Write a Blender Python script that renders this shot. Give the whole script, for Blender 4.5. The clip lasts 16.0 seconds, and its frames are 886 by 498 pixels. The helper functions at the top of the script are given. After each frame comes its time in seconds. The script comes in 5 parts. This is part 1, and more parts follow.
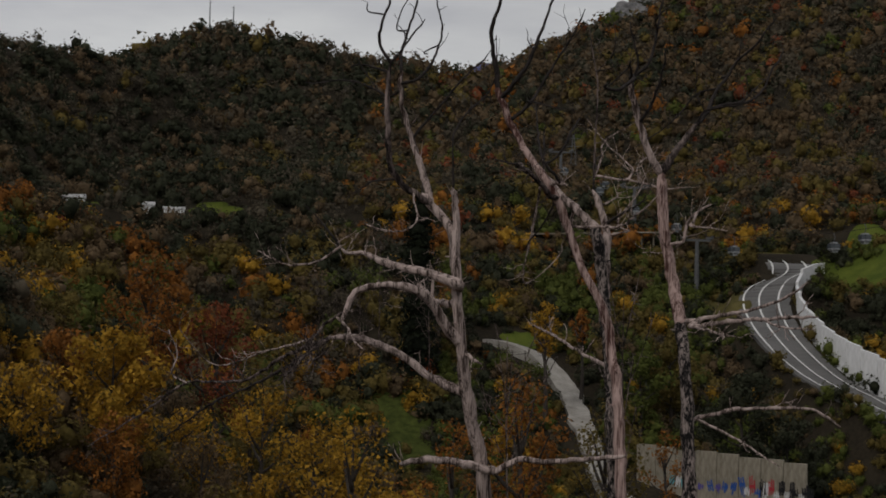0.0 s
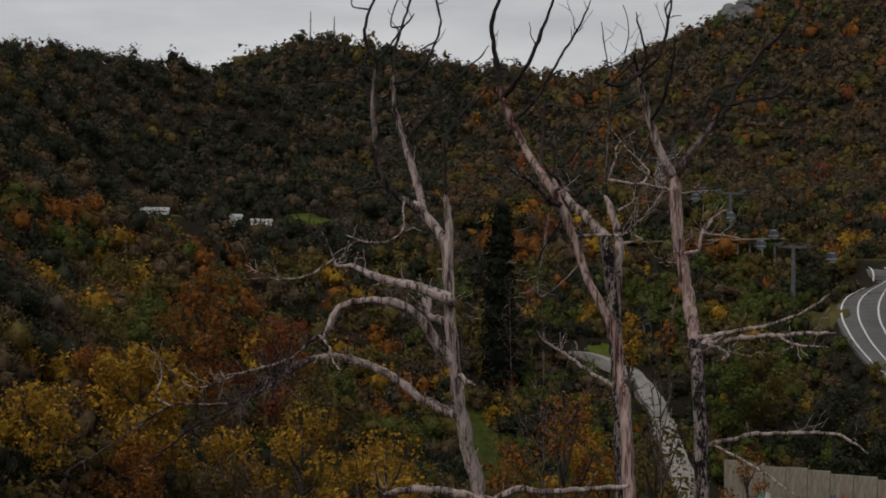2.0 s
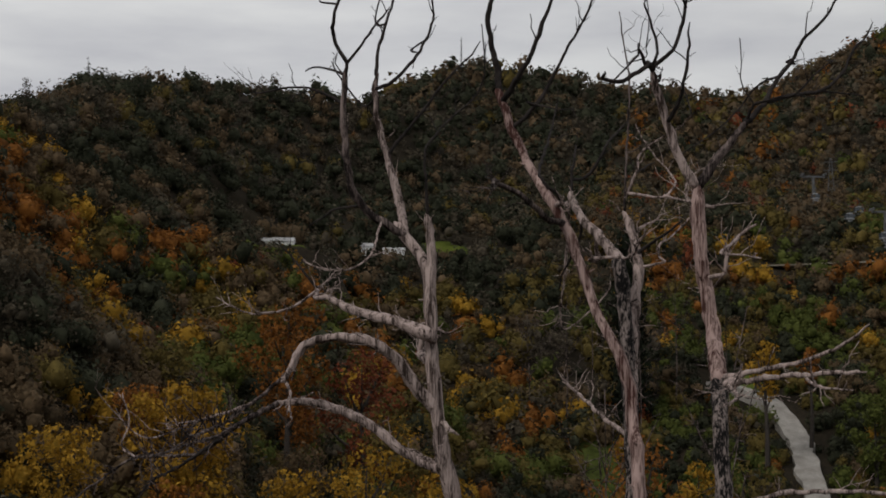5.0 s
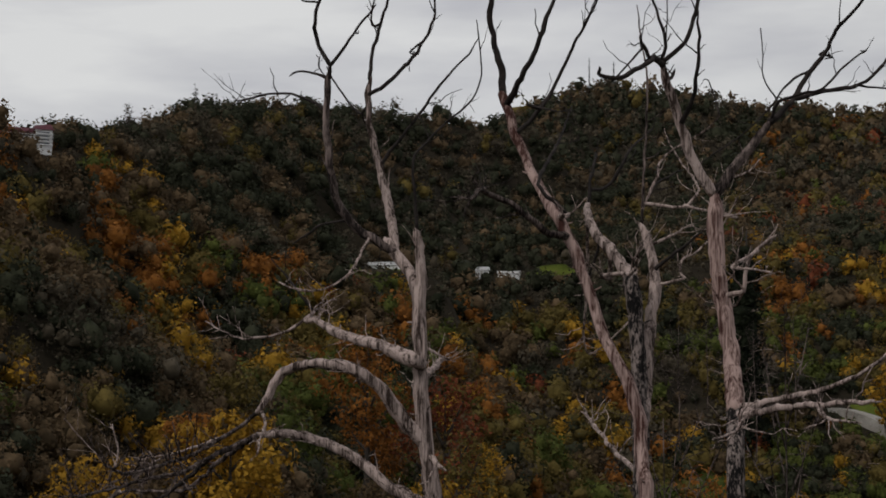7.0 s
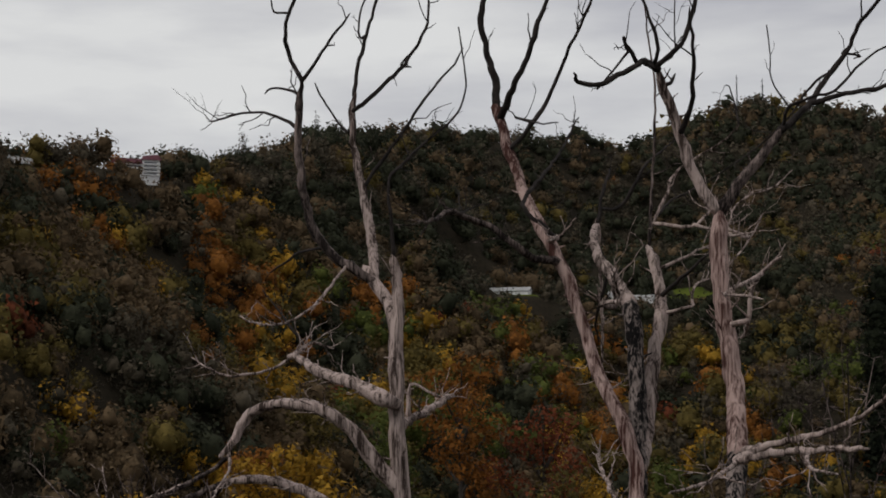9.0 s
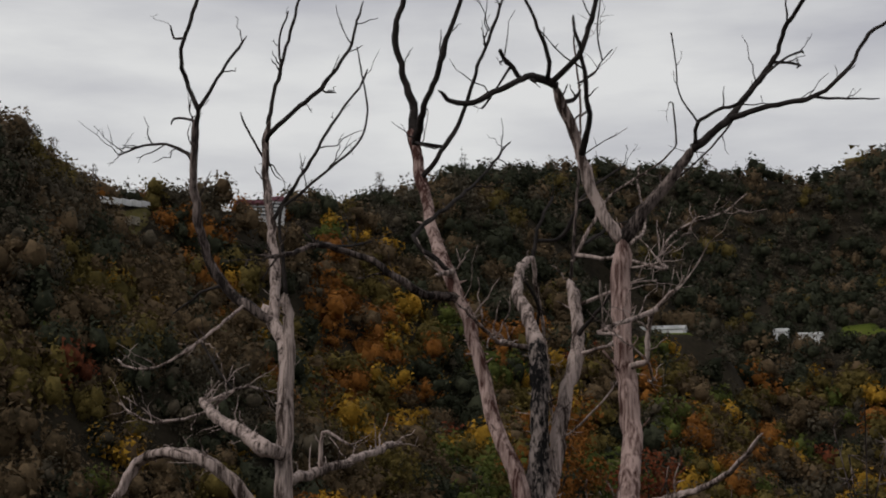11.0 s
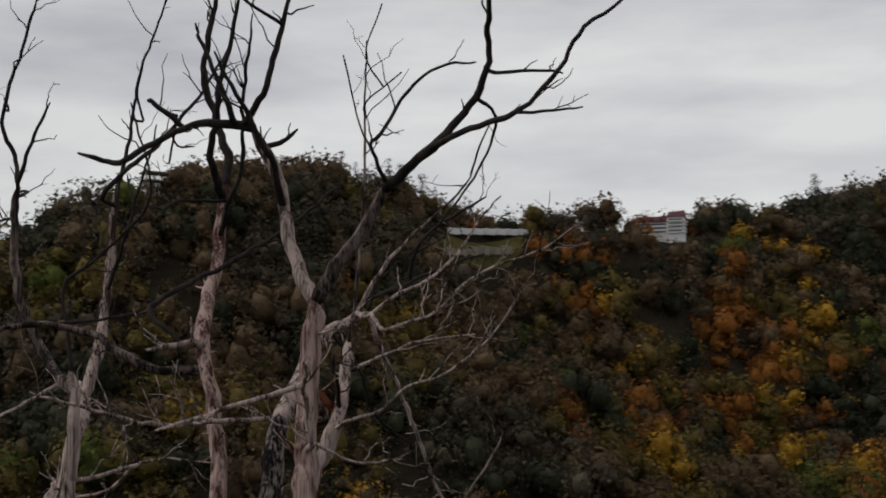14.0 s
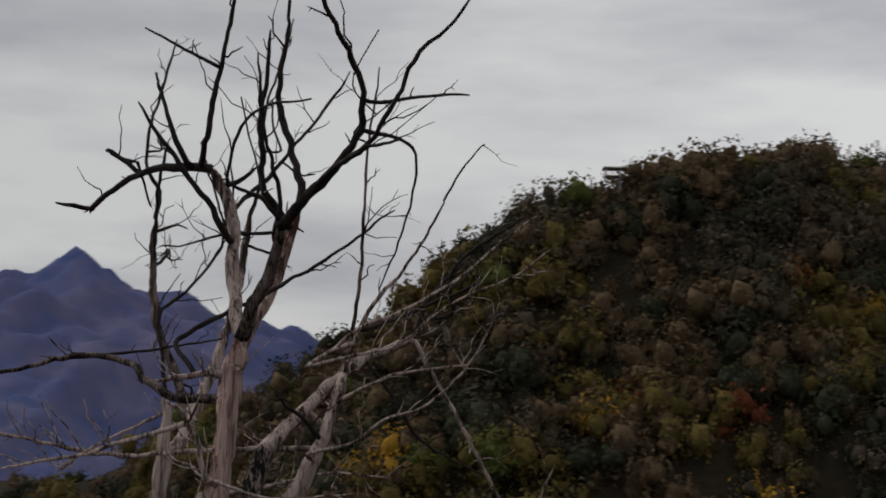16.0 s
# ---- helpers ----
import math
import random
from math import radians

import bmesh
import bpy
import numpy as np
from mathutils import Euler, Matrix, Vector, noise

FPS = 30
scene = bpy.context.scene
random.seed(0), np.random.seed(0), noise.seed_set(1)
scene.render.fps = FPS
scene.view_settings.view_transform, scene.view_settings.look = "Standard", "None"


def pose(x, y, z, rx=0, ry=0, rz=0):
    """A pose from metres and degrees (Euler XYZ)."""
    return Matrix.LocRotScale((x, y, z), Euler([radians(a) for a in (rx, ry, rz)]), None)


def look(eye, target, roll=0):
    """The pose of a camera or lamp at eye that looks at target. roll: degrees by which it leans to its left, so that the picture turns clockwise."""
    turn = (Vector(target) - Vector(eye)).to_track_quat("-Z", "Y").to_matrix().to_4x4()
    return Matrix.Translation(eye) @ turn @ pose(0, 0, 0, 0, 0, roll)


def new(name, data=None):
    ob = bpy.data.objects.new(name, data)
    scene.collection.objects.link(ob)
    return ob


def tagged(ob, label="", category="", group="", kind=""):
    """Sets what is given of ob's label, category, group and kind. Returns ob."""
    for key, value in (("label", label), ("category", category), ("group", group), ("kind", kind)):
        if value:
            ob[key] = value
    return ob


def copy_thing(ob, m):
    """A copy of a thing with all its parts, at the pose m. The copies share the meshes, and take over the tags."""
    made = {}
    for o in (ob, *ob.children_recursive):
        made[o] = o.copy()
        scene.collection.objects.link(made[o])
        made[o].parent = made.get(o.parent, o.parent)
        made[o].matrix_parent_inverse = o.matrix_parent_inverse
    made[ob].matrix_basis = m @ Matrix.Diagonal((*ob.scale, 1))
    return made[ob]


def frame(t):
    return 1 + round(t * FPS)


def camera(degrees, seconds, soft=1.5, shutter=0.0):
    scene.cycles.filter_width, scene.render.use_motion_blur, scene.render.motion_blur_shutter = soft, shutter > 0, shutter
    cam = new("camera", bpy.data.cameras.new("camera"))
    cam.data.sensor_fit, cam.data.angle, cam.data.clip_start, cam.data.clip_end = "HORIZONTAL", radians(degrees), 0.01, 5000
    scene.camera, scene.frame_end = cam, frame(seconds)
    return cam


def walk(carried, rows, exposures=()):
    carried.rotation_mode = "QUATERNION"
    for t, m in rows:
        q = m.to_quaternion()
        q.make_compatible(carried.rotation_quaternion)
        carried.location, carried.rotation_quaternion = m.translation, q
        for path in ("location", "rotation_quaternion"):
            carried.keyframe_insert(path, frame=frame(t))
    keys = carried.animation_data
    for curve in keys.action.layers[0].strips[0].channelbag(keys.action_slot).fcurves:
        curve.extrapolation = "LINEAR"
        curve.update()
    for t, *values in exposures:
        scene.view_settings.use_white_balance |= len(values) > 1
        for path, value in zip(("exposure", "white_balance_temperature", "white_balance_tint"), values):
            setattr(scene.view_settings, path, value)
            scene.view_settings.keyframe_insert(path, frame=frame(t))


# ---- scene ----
cam = camera(31.9, 16.0, soft=1.8, shutter=0.3)
PATH = [
    (0, (0.111, 0.534, 20.686), (-0.123, 50.425, 23.985), 0.93),
    (0.5, (1.774, 1.784, 20.799), (0.502, 51.656, 24.135), 0.88),
    (1, (3.347, 3.201, 20.928), (1.081, 53.034, 24.323), 0.81),
    (1.5, (4.771, 4.873, 21.086), (1.586, 54.651, 24.555), 0.74),
    (2, (6.180, 6.599, 21.266), (2.030, 56.300, 24.817), 0.65),
    (2.5, (7.528, 8.357, 21.442), (2.418, 57.962, 25.080), 0.56),
    (3, (8.802, 10.175, 21.628), (2.733, 59.664, 25.375), 0.44),
    (3.5, (10.026, 12.054, 21.789), (2.996, 61.405, 25.668), 0.33),
    (4, (11.131, 13.924, 21.932), (3.207, 63.128, 25.950), 0.24),
    (6.5, (16.831, 22.638, 22.090), (3.566, 70.583, 27.123), 0.30),
    (7, (17.931, 24.349, 22.226), (3.473, 71.931, 27.420), 0.20),
    (7.5, (19.032, 26.122, 22.397), (3.315, 73.286, 27.742), 0.10),
    (8, (20.148, 27.834, 22.566), (3.171, 74.539, 28.084), 0.01),
    (8.5, (21.179, 29.546, 22.738), (3.021, 75.779, 28.457), -0.05),
    (11, (29.896, 39.576, 23.285), (4.433, 81.997, 30.500), 0.26),
    (11.5, (32.020, 42.633, 23.493), (4.820, 83.913, 30.988), 0.13),
    (12, (34.752, 45.722, 23.855), (5.392, 85.470, 31.477), -0.08),
    (12.5, (37.406, 49.033, 24.288), (5.589, 86.844, 31.904), -0.31),
    (13, (40.043, 52.751, 24.721), (5.631, 88.222, 32.311), -0.49),
    (13.5, (42.512, 56.454, 25.137), (5.575, 89.305, 32.652), -0.57),
    (14, (44.838, 60.661, 25.583), (4.901, 89.807, 33.030), -0.46),
    (14.5, (47.013, 65.065, 25.969), (4.180, 89.789, 33.320), -0.21),
    (15, (49.136, 69.881, 26.345), (3.699, 89.469, 33.540), 0.19),
    (15.5, (50.736, 74.837, 26.845), (3.220, 88.810, 33.701), 0.74),
    (16, (51.806, 79.843, 27.438), (2.876, 87.884, 33.860), 1.36),
]

walk(cam, [(t, look(eye, target, roll)) for t, eye, target, roll in PATH], exposures=[(0, -0.2), (3.5, 0.0), (7, 0.03), (11, 0.08), (14, 0.08), (16, 0.02)])

# ---- light: an overcast autumn sky ----
world = bpy.data.worlds.new("overcast_sky")
scene.world = world
world.use_nodes = True
wn, wl = world.node_tree.nodes, world.node_tree.links
wn.clear()
w_out = wn.new("ShaderNodeOutputWorld")
w_bg = wn.new("ShaderNodeBackground")
w_sky = wn.new("ShaderNodeTexSky")
w_sky.sky_type, w_sky.sun_disc = "NISHITA", False
w_sky.sun_elevation, w_sky.sun_rotation = radians(40), radians(-147)
w_gain = wn.new("ShaderNodeMix")
w_gain.data_type, w_gain.blend_type = "RGBA", "MULTIPLY"
w_gain.inputs[0].default_value = 1.0
w_gain.inputs[7].default_value = (0.1, 0.1, 0.1, 1)
w_co = wn.new("ShaderNodeTexCoord")
w_map = wn.new("ShaderNodeMapping")
w_map.inputs["Scale"].default_value = (1.6, 1.6, 7.0)
w_cloud = wn.new("ShaderNodeTexNoise")
w_cloud.inputs["Scale"].default_value = 2.2
w_cloud.inputs["Detail"].default_value = 7
w_cloud.inputs["Roughness"].default_value = 0.52
w_ramp = wn.new("ShaderNodeValToRGB")
w_ramp.color_ramp.elements[0].position, w_ramp.color_ramp.elements[0].color = 0.30, (0.42, 0.42, 0.455, 1)
w_ramp.color_ramp.elements[1].position, w_ramp.color_ramp.elements[1].color = 0.60, (0.685, 0.685, 0.68, 1)
w_mix = wn.new("ShaderNodeMix")
w_mix.data_type = "RGBA"
w_mix.inputs[0].default_value = 0.95
wl.new(w_sky.outputs[0], w_gain.inputs[6])
wl.new(w_co.outputs["Generated"], w_map.inputs[0])
wl.new(w_map.outputs[0], w_cloud.inputs["Vector"])
wl.new(w_cloud.outputs["Fac"], w_ramp.inputs[0])
wl.new(w_gain.outputs[2], w_mix.inputs[6])
wl.new(w_ramp.outputs[0], w_mix.inputs[7])
# the cloud is thinnest, and so brightest, towards the hidden sun
w_dot = wn.new("ShaderNodeVectorMath")
w_dot.operation = "DOT_PRODUCT"
w_dot.inputs[1].default_value = (-0.56, 0.77, 0.30)
w_thin = wn.new("ShaderNodeMapRange")
w_thin.inputs[1].default_value, w_thin.inputs[2].default_value = 0.62, 0.92
w_thin.inputs[3].default_value, w_thin.inputs[4].default_value = 0.80, 1.0
w_glow = wn.new("ShaderNodeVectorMath")
w_glow.operation = "SCALE"
wl.new(w_co.outputs["Generated"], w_dot.inputs[0])
wl.new(w_dot.outputs["Value"], w_thin.inputs[0])
wl.new(w_mix.outputs[2], w_glow.inputs[0])
wl.new(w_thin.outputs[0], w_glow.inputs["Scale"])
wl.new(w_glow.outputs[0], w_bg.inputs[0])
w_bg.inputs[1].default_value = 1.0
wl.new(w_bg.outputs[0], w_out.inputs[0])
sun_data = bpy.data.lights.new("sun", "SUN")
sun_data.energy, sun_data.angle, sun_data.color = 0.9, radians(20), (1.0, 0.95, 0.9)
sun = new("sun", sun_data)
sun.matrix_world = look((0, 0, 200), (45, 70, 130))


# ---- materials ----
def material(name, low, high, scale=4.0, rough=0.85, bump=0.3, stretch=(1, 1, 1), fine=6.0, island=0.0, metal=0.0, spec=0.3, span=(0.34, 0.66), upper=None):
    """Two tones blended by a coarse and a fine noise, with relief from the fine one."""
    m = bpy.data.materials.new(name)
    m.use_nodes = True
    n, l = m.node_tree.nodes, m.node_tree.links
    b = n["Principled BSDF"]
    co = n.new("ShaderNodeTexCoord")
    mp = n.new("ShaderNodeMapping")
    mp.inputs["Scale"].default_value = stretch
    a = n.new("ShaderNodeTexNoise")
    a.inputs["Scale"].default_value, a.inputs["Detail"].default_value = scale, 5
    c = n.new("ShaderNodeTexNoise")
    c.inputs["Scale"].default_value, c.inputs["Detail"].default_value = scale * fine, 6
    l.new(co.outputs["Object"], mp.inputs[0])
    l.new(mp.outputs[0], a.inputs["Vector"])
    l.new(mp.outputs[0], c.inputs["Vector"])
    mean = n.new("ShaderNodeMath")
    mean.operation = "MULTIPLY_ADD"
    mean.inputs[1].default_value = 0.55
    half = n.new("ShaderNodeMath")
    half.operation = "MULTIPLY"
    half.inputs[1].default_value = 0.45
    l.new(c.outputs["Fac"], half.inputs[0])
    l.new(a.outputs["Fac"], mean.inputs[0])
    l.new(half.outputs[0], mean.inputs[2])
    drive = mean.outputs[0]
    if island:
        geo = n.new("ShaderNodeNewGeometry")
        mad = n.new("ShaderNodeMath")
        mad.operation = "MULTIPLY_ADD"
        mad.inputs[1].default_value = island
        l.new(geo.outputs["Random Per Island"], mad.inputs[0])
        l.new(drive, mad.inputs[2])
        shift = n.new("ShaderNodeMath")
        shift.operation = "SUBTRACT"
        shift.inputs[1].default_value = island / 2
        l.new(mad.outputs[0], shift.inputs[0])
        drive = shift.outputs[0]
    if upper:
        # the dark tone takes over from the pale one with height, between upper[0] and upper[1]
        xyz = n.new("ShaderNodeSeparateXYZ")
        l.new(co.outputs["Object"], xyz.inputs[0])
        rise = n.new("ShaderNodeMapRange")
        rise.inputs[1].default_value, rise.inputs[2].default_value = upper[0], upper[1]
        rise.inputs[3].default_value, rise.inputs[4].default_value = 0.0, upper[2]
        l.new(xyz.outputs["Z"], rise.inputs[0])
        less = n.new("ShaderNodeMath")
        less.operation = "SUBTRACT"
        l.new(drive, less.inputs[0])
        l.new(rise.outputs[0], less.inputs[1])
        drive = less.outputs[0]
    r = n.new("ShaderNodeValToRGB")
    r.color_ramp.elements[0].position, r.color_ramp.elements[0].color = span[0], (*low, 1)
    r.color_ramp.elements[1].position, r.color_ramp.elements[1].color = span[1], (*high, 1)
    l.new(drive, r.inputs[0])
    l.new(r.outputs[0], b.inputs["Base Color"])
    b.inputs["Roughness"].default_value, b.inputs["Metallic"].default_value = rough, metal
    b.inputs["Specular IOR Level"].default_value = spec
    if bump:
        bp = n.new("ShaderNodeBump")
        bp.inputs["Strength"].default_value = bump
        bp.inputs["Distance"].default_value = 0.05
        l.new(c.outputs["Fac"], bp.inputs["Height"])
        l.new(bp.outputs[0], b.inputs["Normal"])
    return m


def leaf_material(name, low, high):
    """Thin leaves: a dull surface that lets some light through, each tuft a little different."""
    m = material(name, tuple(v * k for v, k in zip(low, (0.70, 0.70, 0.56))), tuple(v * k for v, k in zip(high, (0.92, 0.90, 0.76))), scale=0.4, fine=7, bump=0.9, island=0.24, spec=0.1)
    n, l = m.node_tree.nodes, m.node_tree.links
    b = n["Principled BSDF"]
    t = n.new("ShaderNodeBsdfTranslucent")
    l.new(b.inputs["Base Color"].links[0].from_socket, t.inputs["Color"])
    mix = n.new("ShaderNodeMixShader")
    mix.inputs[0].default_value = 0.16
    l.new(b.outputs[0], mix.inputs[1])
    l.new(t.outputs[0], mix.inputs[2])
    l.new(mix.outputs[0], n["Material Output"].inputs["Surface"])
    return m


def part(name, bm, mat, parent=None, label=""):
    """Links a bmesh as one mesh object, under a thing where one is given."""
    me = bpy.data.meshes.new(name)
    bm.to_mesh(me)
    bm.free()
    for mm in (mat if isinstance(mat, (list, tuple)) else [mat]):
        me.materials.append(mm)
    ob = new(name, me)
    if parent is not None:
        ob.parent = parent
    if label:
        ob["label"] = label
    return ob


def mesh_of(name, verts, faces, mats, smooth=False, mat_index=None):
    """A mesh from arrays of vertices and triangles."""
    me = bpy.data.meshes.new(name)
    verts, faces = np.asarray(verts, np.float32), np.asarray(faces, np.int32)
    k = faces.shape[1]
    me.vertices.add(len(verts))
    me.vertices.foreach_set("co", verts.ravel())
    me.loops.add(faces.size)
    me.loops.foreach_set("vertex_index", faces.ravel())
    me.polygons.add(len(faces))
    me.polygons.foreach_set("loop_start", np.arange(len(faces), dtype=np.int32) * k)
    me.polygons.foreach_set("loop_total", np.full(len(faces), k, np.int32))
    if mat_index is not None:
        me.polygons.foreach_set("material_index", np.asarray(mat_index, np.int32))
    if smooth:
        me.polygons.foreach_set("use_smooth", np.ones(len(faces), bool))
    for mm in mats:
        me.materials.append(mm)
    me.update(calc_edges=True)
    me.validate()
    return me


def box(bm, x0, x1, y0, y1, z0, z1, turn=None):
    m = Matrix.Translation(((x0 + x1) / 2, (y0 + y1) / 2, (z0 + z1) / 2)) @ Matrix.Diagonal((x1 - x0, y1 - y0, z1 - z0, 1))
    return bmesh.ops.create_cube(bm, size=1, matrix=(turn @ m) if turn else m)["verts"]


M_EARTH = material("forest_floor", (0.014, 0.012, 0.009), (0.042, 0.034, 0.023), scale=0.12, fine=14, bump=0.5, spec=0.03)
M_GRASS = material("meadow_grass", (0.046, 0.068, 0.012), (0.115, 0.135, 0.025), scale=0.3, fine=20, bump=0.4, spec=0.03)
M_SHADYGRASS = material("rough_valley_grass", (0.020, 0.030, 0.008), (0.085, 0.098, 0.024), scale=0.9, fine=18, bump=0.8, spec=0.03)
M_DRYGRASS = material("dry_olive_grass", (0.055, 0.050, 0.018), (0.125, 0.105, 0.040), scale=0.4, fine=16, bump=0.4, spec=0.03)
M_GRAVEL = material("pale_gravel", (0.17, 0.155, 0.135), (0.40, 0.375, 0.34), scale=0.5, fine=14, bump=0.5)
M_ASPHALT = material("worn_asphalt", (0.095, 0.092, 0.090), (0.15, 0.144, 0.14), scale=0.25, fine=24, bump=0.15)
M_PAINT = material("road_marking_paint", (0.55, 0.55, 0.54), (0.8, 0.8, 0.78), scale=2.0, bump=0.0)
M_CONCRETE = material("stained_concrete", (0.14, 0.12, 0.088), (0.34, 0.305, 0.24), scale=0.35, stretch=(1, 1, 0.35), fine=9, bump=0.25)
M_PALECONC = material("whitewashed_concrete", (0.56, 0.56, 0.56), (0.80, 0.80, 0.81), scale=0.3, stretch=(1, 1, 0.4), fine=9, bump=0.12)
M_WHITE = material("white_render", (0.6, 0.6, 0.6), (0.8, 0.8, 0.8), scale=0.5, bump=0.05)
M_ROOF = material("dark_red_roof", (0.07, 0.02, 0.03), (0.13, 0.045, 0.055), scale=1.5, bump=0.2)
M_STEEL = material("galvanised_steel", (0.25, 0.26, 0.27), (0.42, 0.43, 0.44), scale=2.0, rough=0.45, bump=0.05, metal=0.7)
M_DARKSTEEL = material("weathered_grey_steel", (0.07, 0.072, 0.075), (0.15, 0.152, 0.155), scale=2.0, rough=0.6, bump=0.05, metal=0.3)
M_GLASS = material("dark_window_glass", (0.03, 0.035, 0.04), (0.06, 0.07, 0.08), scale=0.7, rough=0.08, bump=0.0, spec=0.6)
M_ROCK = material("grey_rock", (0.10, 0.10, 0.105), (0.24, 0.235, 0.23), scale=0.15, fine=8, bump=0.8)
# the haze of distance is put into this base colour as blue and violet
M_HAZEHILL = material("hazed_distant_ridge", (0.045, 0.075, 0.195), (0.140, 0.130, 0.215), scale=0.006, fine=6, bump=0.2, spec=0.02)
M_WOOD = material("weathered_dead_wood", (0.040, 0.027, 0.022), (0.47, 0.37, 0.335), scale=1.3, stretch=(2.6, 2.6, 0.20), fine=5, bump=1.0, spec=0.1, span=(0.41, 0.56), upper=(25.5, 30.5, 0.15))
M_WOODDARK = material("dark_weathered_wood", (0.015, 0.011, 0.010), (0.27, 0.21, 0.19), scale=1.3, stretch=(2.4, 2.4, 0.25), fine=5, bump=1.0, spec=0.1, span=(0.45, 0.66))
M_WOODRED = material("reddish_bare_wood", (0.060, 0.026, 0.021), (0.46, 0.33, 0.295), scale=1.1, stretch=(2.4, 2.4, 0.18), fine=5, bump=1.0, spec=0.1, span=(0.41, 0.56), upper=(25.5, 30.5, 0.15))
M_BARK = material("charred_flaking_bark", (0.010, 0.009, 0.009), (0.27, 0.22, 0.20), scale=2.6, stretch=(1.3, 1.3, 0.45), fine=4, bump=1.2, spec=0.1, span=(0.47, 0.60))
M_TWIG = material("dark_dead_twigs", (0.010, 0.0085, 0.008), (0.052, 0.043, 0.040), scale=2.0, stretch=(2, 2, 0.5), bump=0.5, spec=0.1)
M_TRUNK = material("living_tree_bark", (0.025, 0.02, 0.017), (0.075, 0.062, 0.052), scale=1.5, stretch=(2, 2, 0.4), bump=0.6)


# ---- the land: one sheet out to the horizon, raised into ridges ----
ROAD = [(60.5, 281, 39.4), (60.2, 272, 35.4), (55.6, 268.0, 32.8), (53.4, 263.0, 29.8), (53.0, 256.0, 25.9), (54.6, 246, 21.1), (57.2, 238, 17.5), (61.0, 230.7, 14.3), (66.5, 221, 11.2), (74, 210, 8.5)]
# each ridge: its crest points, and how steeply its flanks fall
RIDGE_FAR = ([(-84.4, 204.1, 55.4), (-88.2, 222.7, 61.0), (-93.2, 251.8, 69.2), (-106.3, 312.1, 82.0), (-108.4, 365.4, 91.0), (-100.4, 405.4, 97.0), (-83.3, 426.0, 96.5)], 0.95)
RIDGE_MAST = ([(-97.0, 498.0, 92.0), (-91.5, 517.3, 117.0), (-84.9, 528.7, 128.5), (-75.1, 535.4, 130.9), (-65.3, 536.8, 128.3), (-55.5, 538.0, 125.4), (-43.3, 534.3, 122.2), (-25.7, 535.6, 120.0), (-12.1, 536.3, 116.9)], 0.5)
RIDGE_EAST = ([(-12.1, 536.3, 116.9), (3.4, 546.6, 117.0), (23.4, 556.3, 121.5), (41.9, 565.5, 126.0), (52.8, 574.7, 133.5), (66.0, 583.5, 143.5), (76.5, 592.4, 154.0), (99.7, 599.3, 164.0), (123.9, 594.9, 173.0)], 0.5)
RIDGE_NEAR = ([(-150, 40, 8), (-112, 66, 22), (-82.7, 91.1, 32.3), (-78.5, 93.5, 34.2), (-74.1, 96.7, 35.0), (-70.7, 98.9, 37.0), (-68.2, 101.7, 40.5), (-66.7, 104.5, 43.5), (-65.7, 108.8, 46.2), (-65.5, 113.3, 47.4), (-66.3, 120.6, 49.7), (-68.8, 130.9, 51.3), (-73.2, 130.4, 51.5), (-81.5, 133.6, 52.2), (-83.4, 141.4, 52.8), (-84.8, 149.5, 52.8), (-84.3, 158.2, 51.6), (-82.4, 166.3, 51.6), (-82.2, 176.6, 53.4), (-82.9, 186.9, 53.0), (-84.2, 196.5, 53.0)], 1.25)
RIDGE_SPUR = ([(-84.2, 196.5, 53.0), (-76.9, 207.3, 47.4), (-66.9, 209.1, 43.2), (-58.7, 208.5, 39.2), (-49.8, 205.8, 35.7), (-42.0, 202.4, 28.5)], 0.9)
RIDGE_FOOT = ([(-48, 95, 24), (-47, 125, 31), (-47, 142, 29), (-46, 165, 23), (-46, 185, 26)], 1.08)
RIDGE_GRASS = ([(74, 345, 46.6), (80, 300, 42.8), (86, 262, 40.0), (110, 220, 33.8)], 0.95)
ALL_RIDGES = (RIDGE_FAR, RIDGE_MAST, RIDGE_EAST, RIDGE_NEAR, RIDGE_SPUR, RIDGE_FOOT, RIDGE_GRASS)



def ridge_height(x, y, crest, fall):
    best = np.full(np.shape(x), -1e3)
    for (x0, y0, z0), (x1, y1, z1) in zip(crest[:-1], crest[1:]):
        dx, dy = x1 - x0, y1 - y0
        s = np.clip(((x - x0) * dx + (y - y0) * dy) / (dx * dx + dy * dy), 0, 1)
        d = np.hypot(x - x0 - s * dx, y - y0 - s * dy)
        best = np.maximum(best, z0 + s * (z1 - z0) - fall * (np.sqrt(d * d + 9) - 3))
    return best


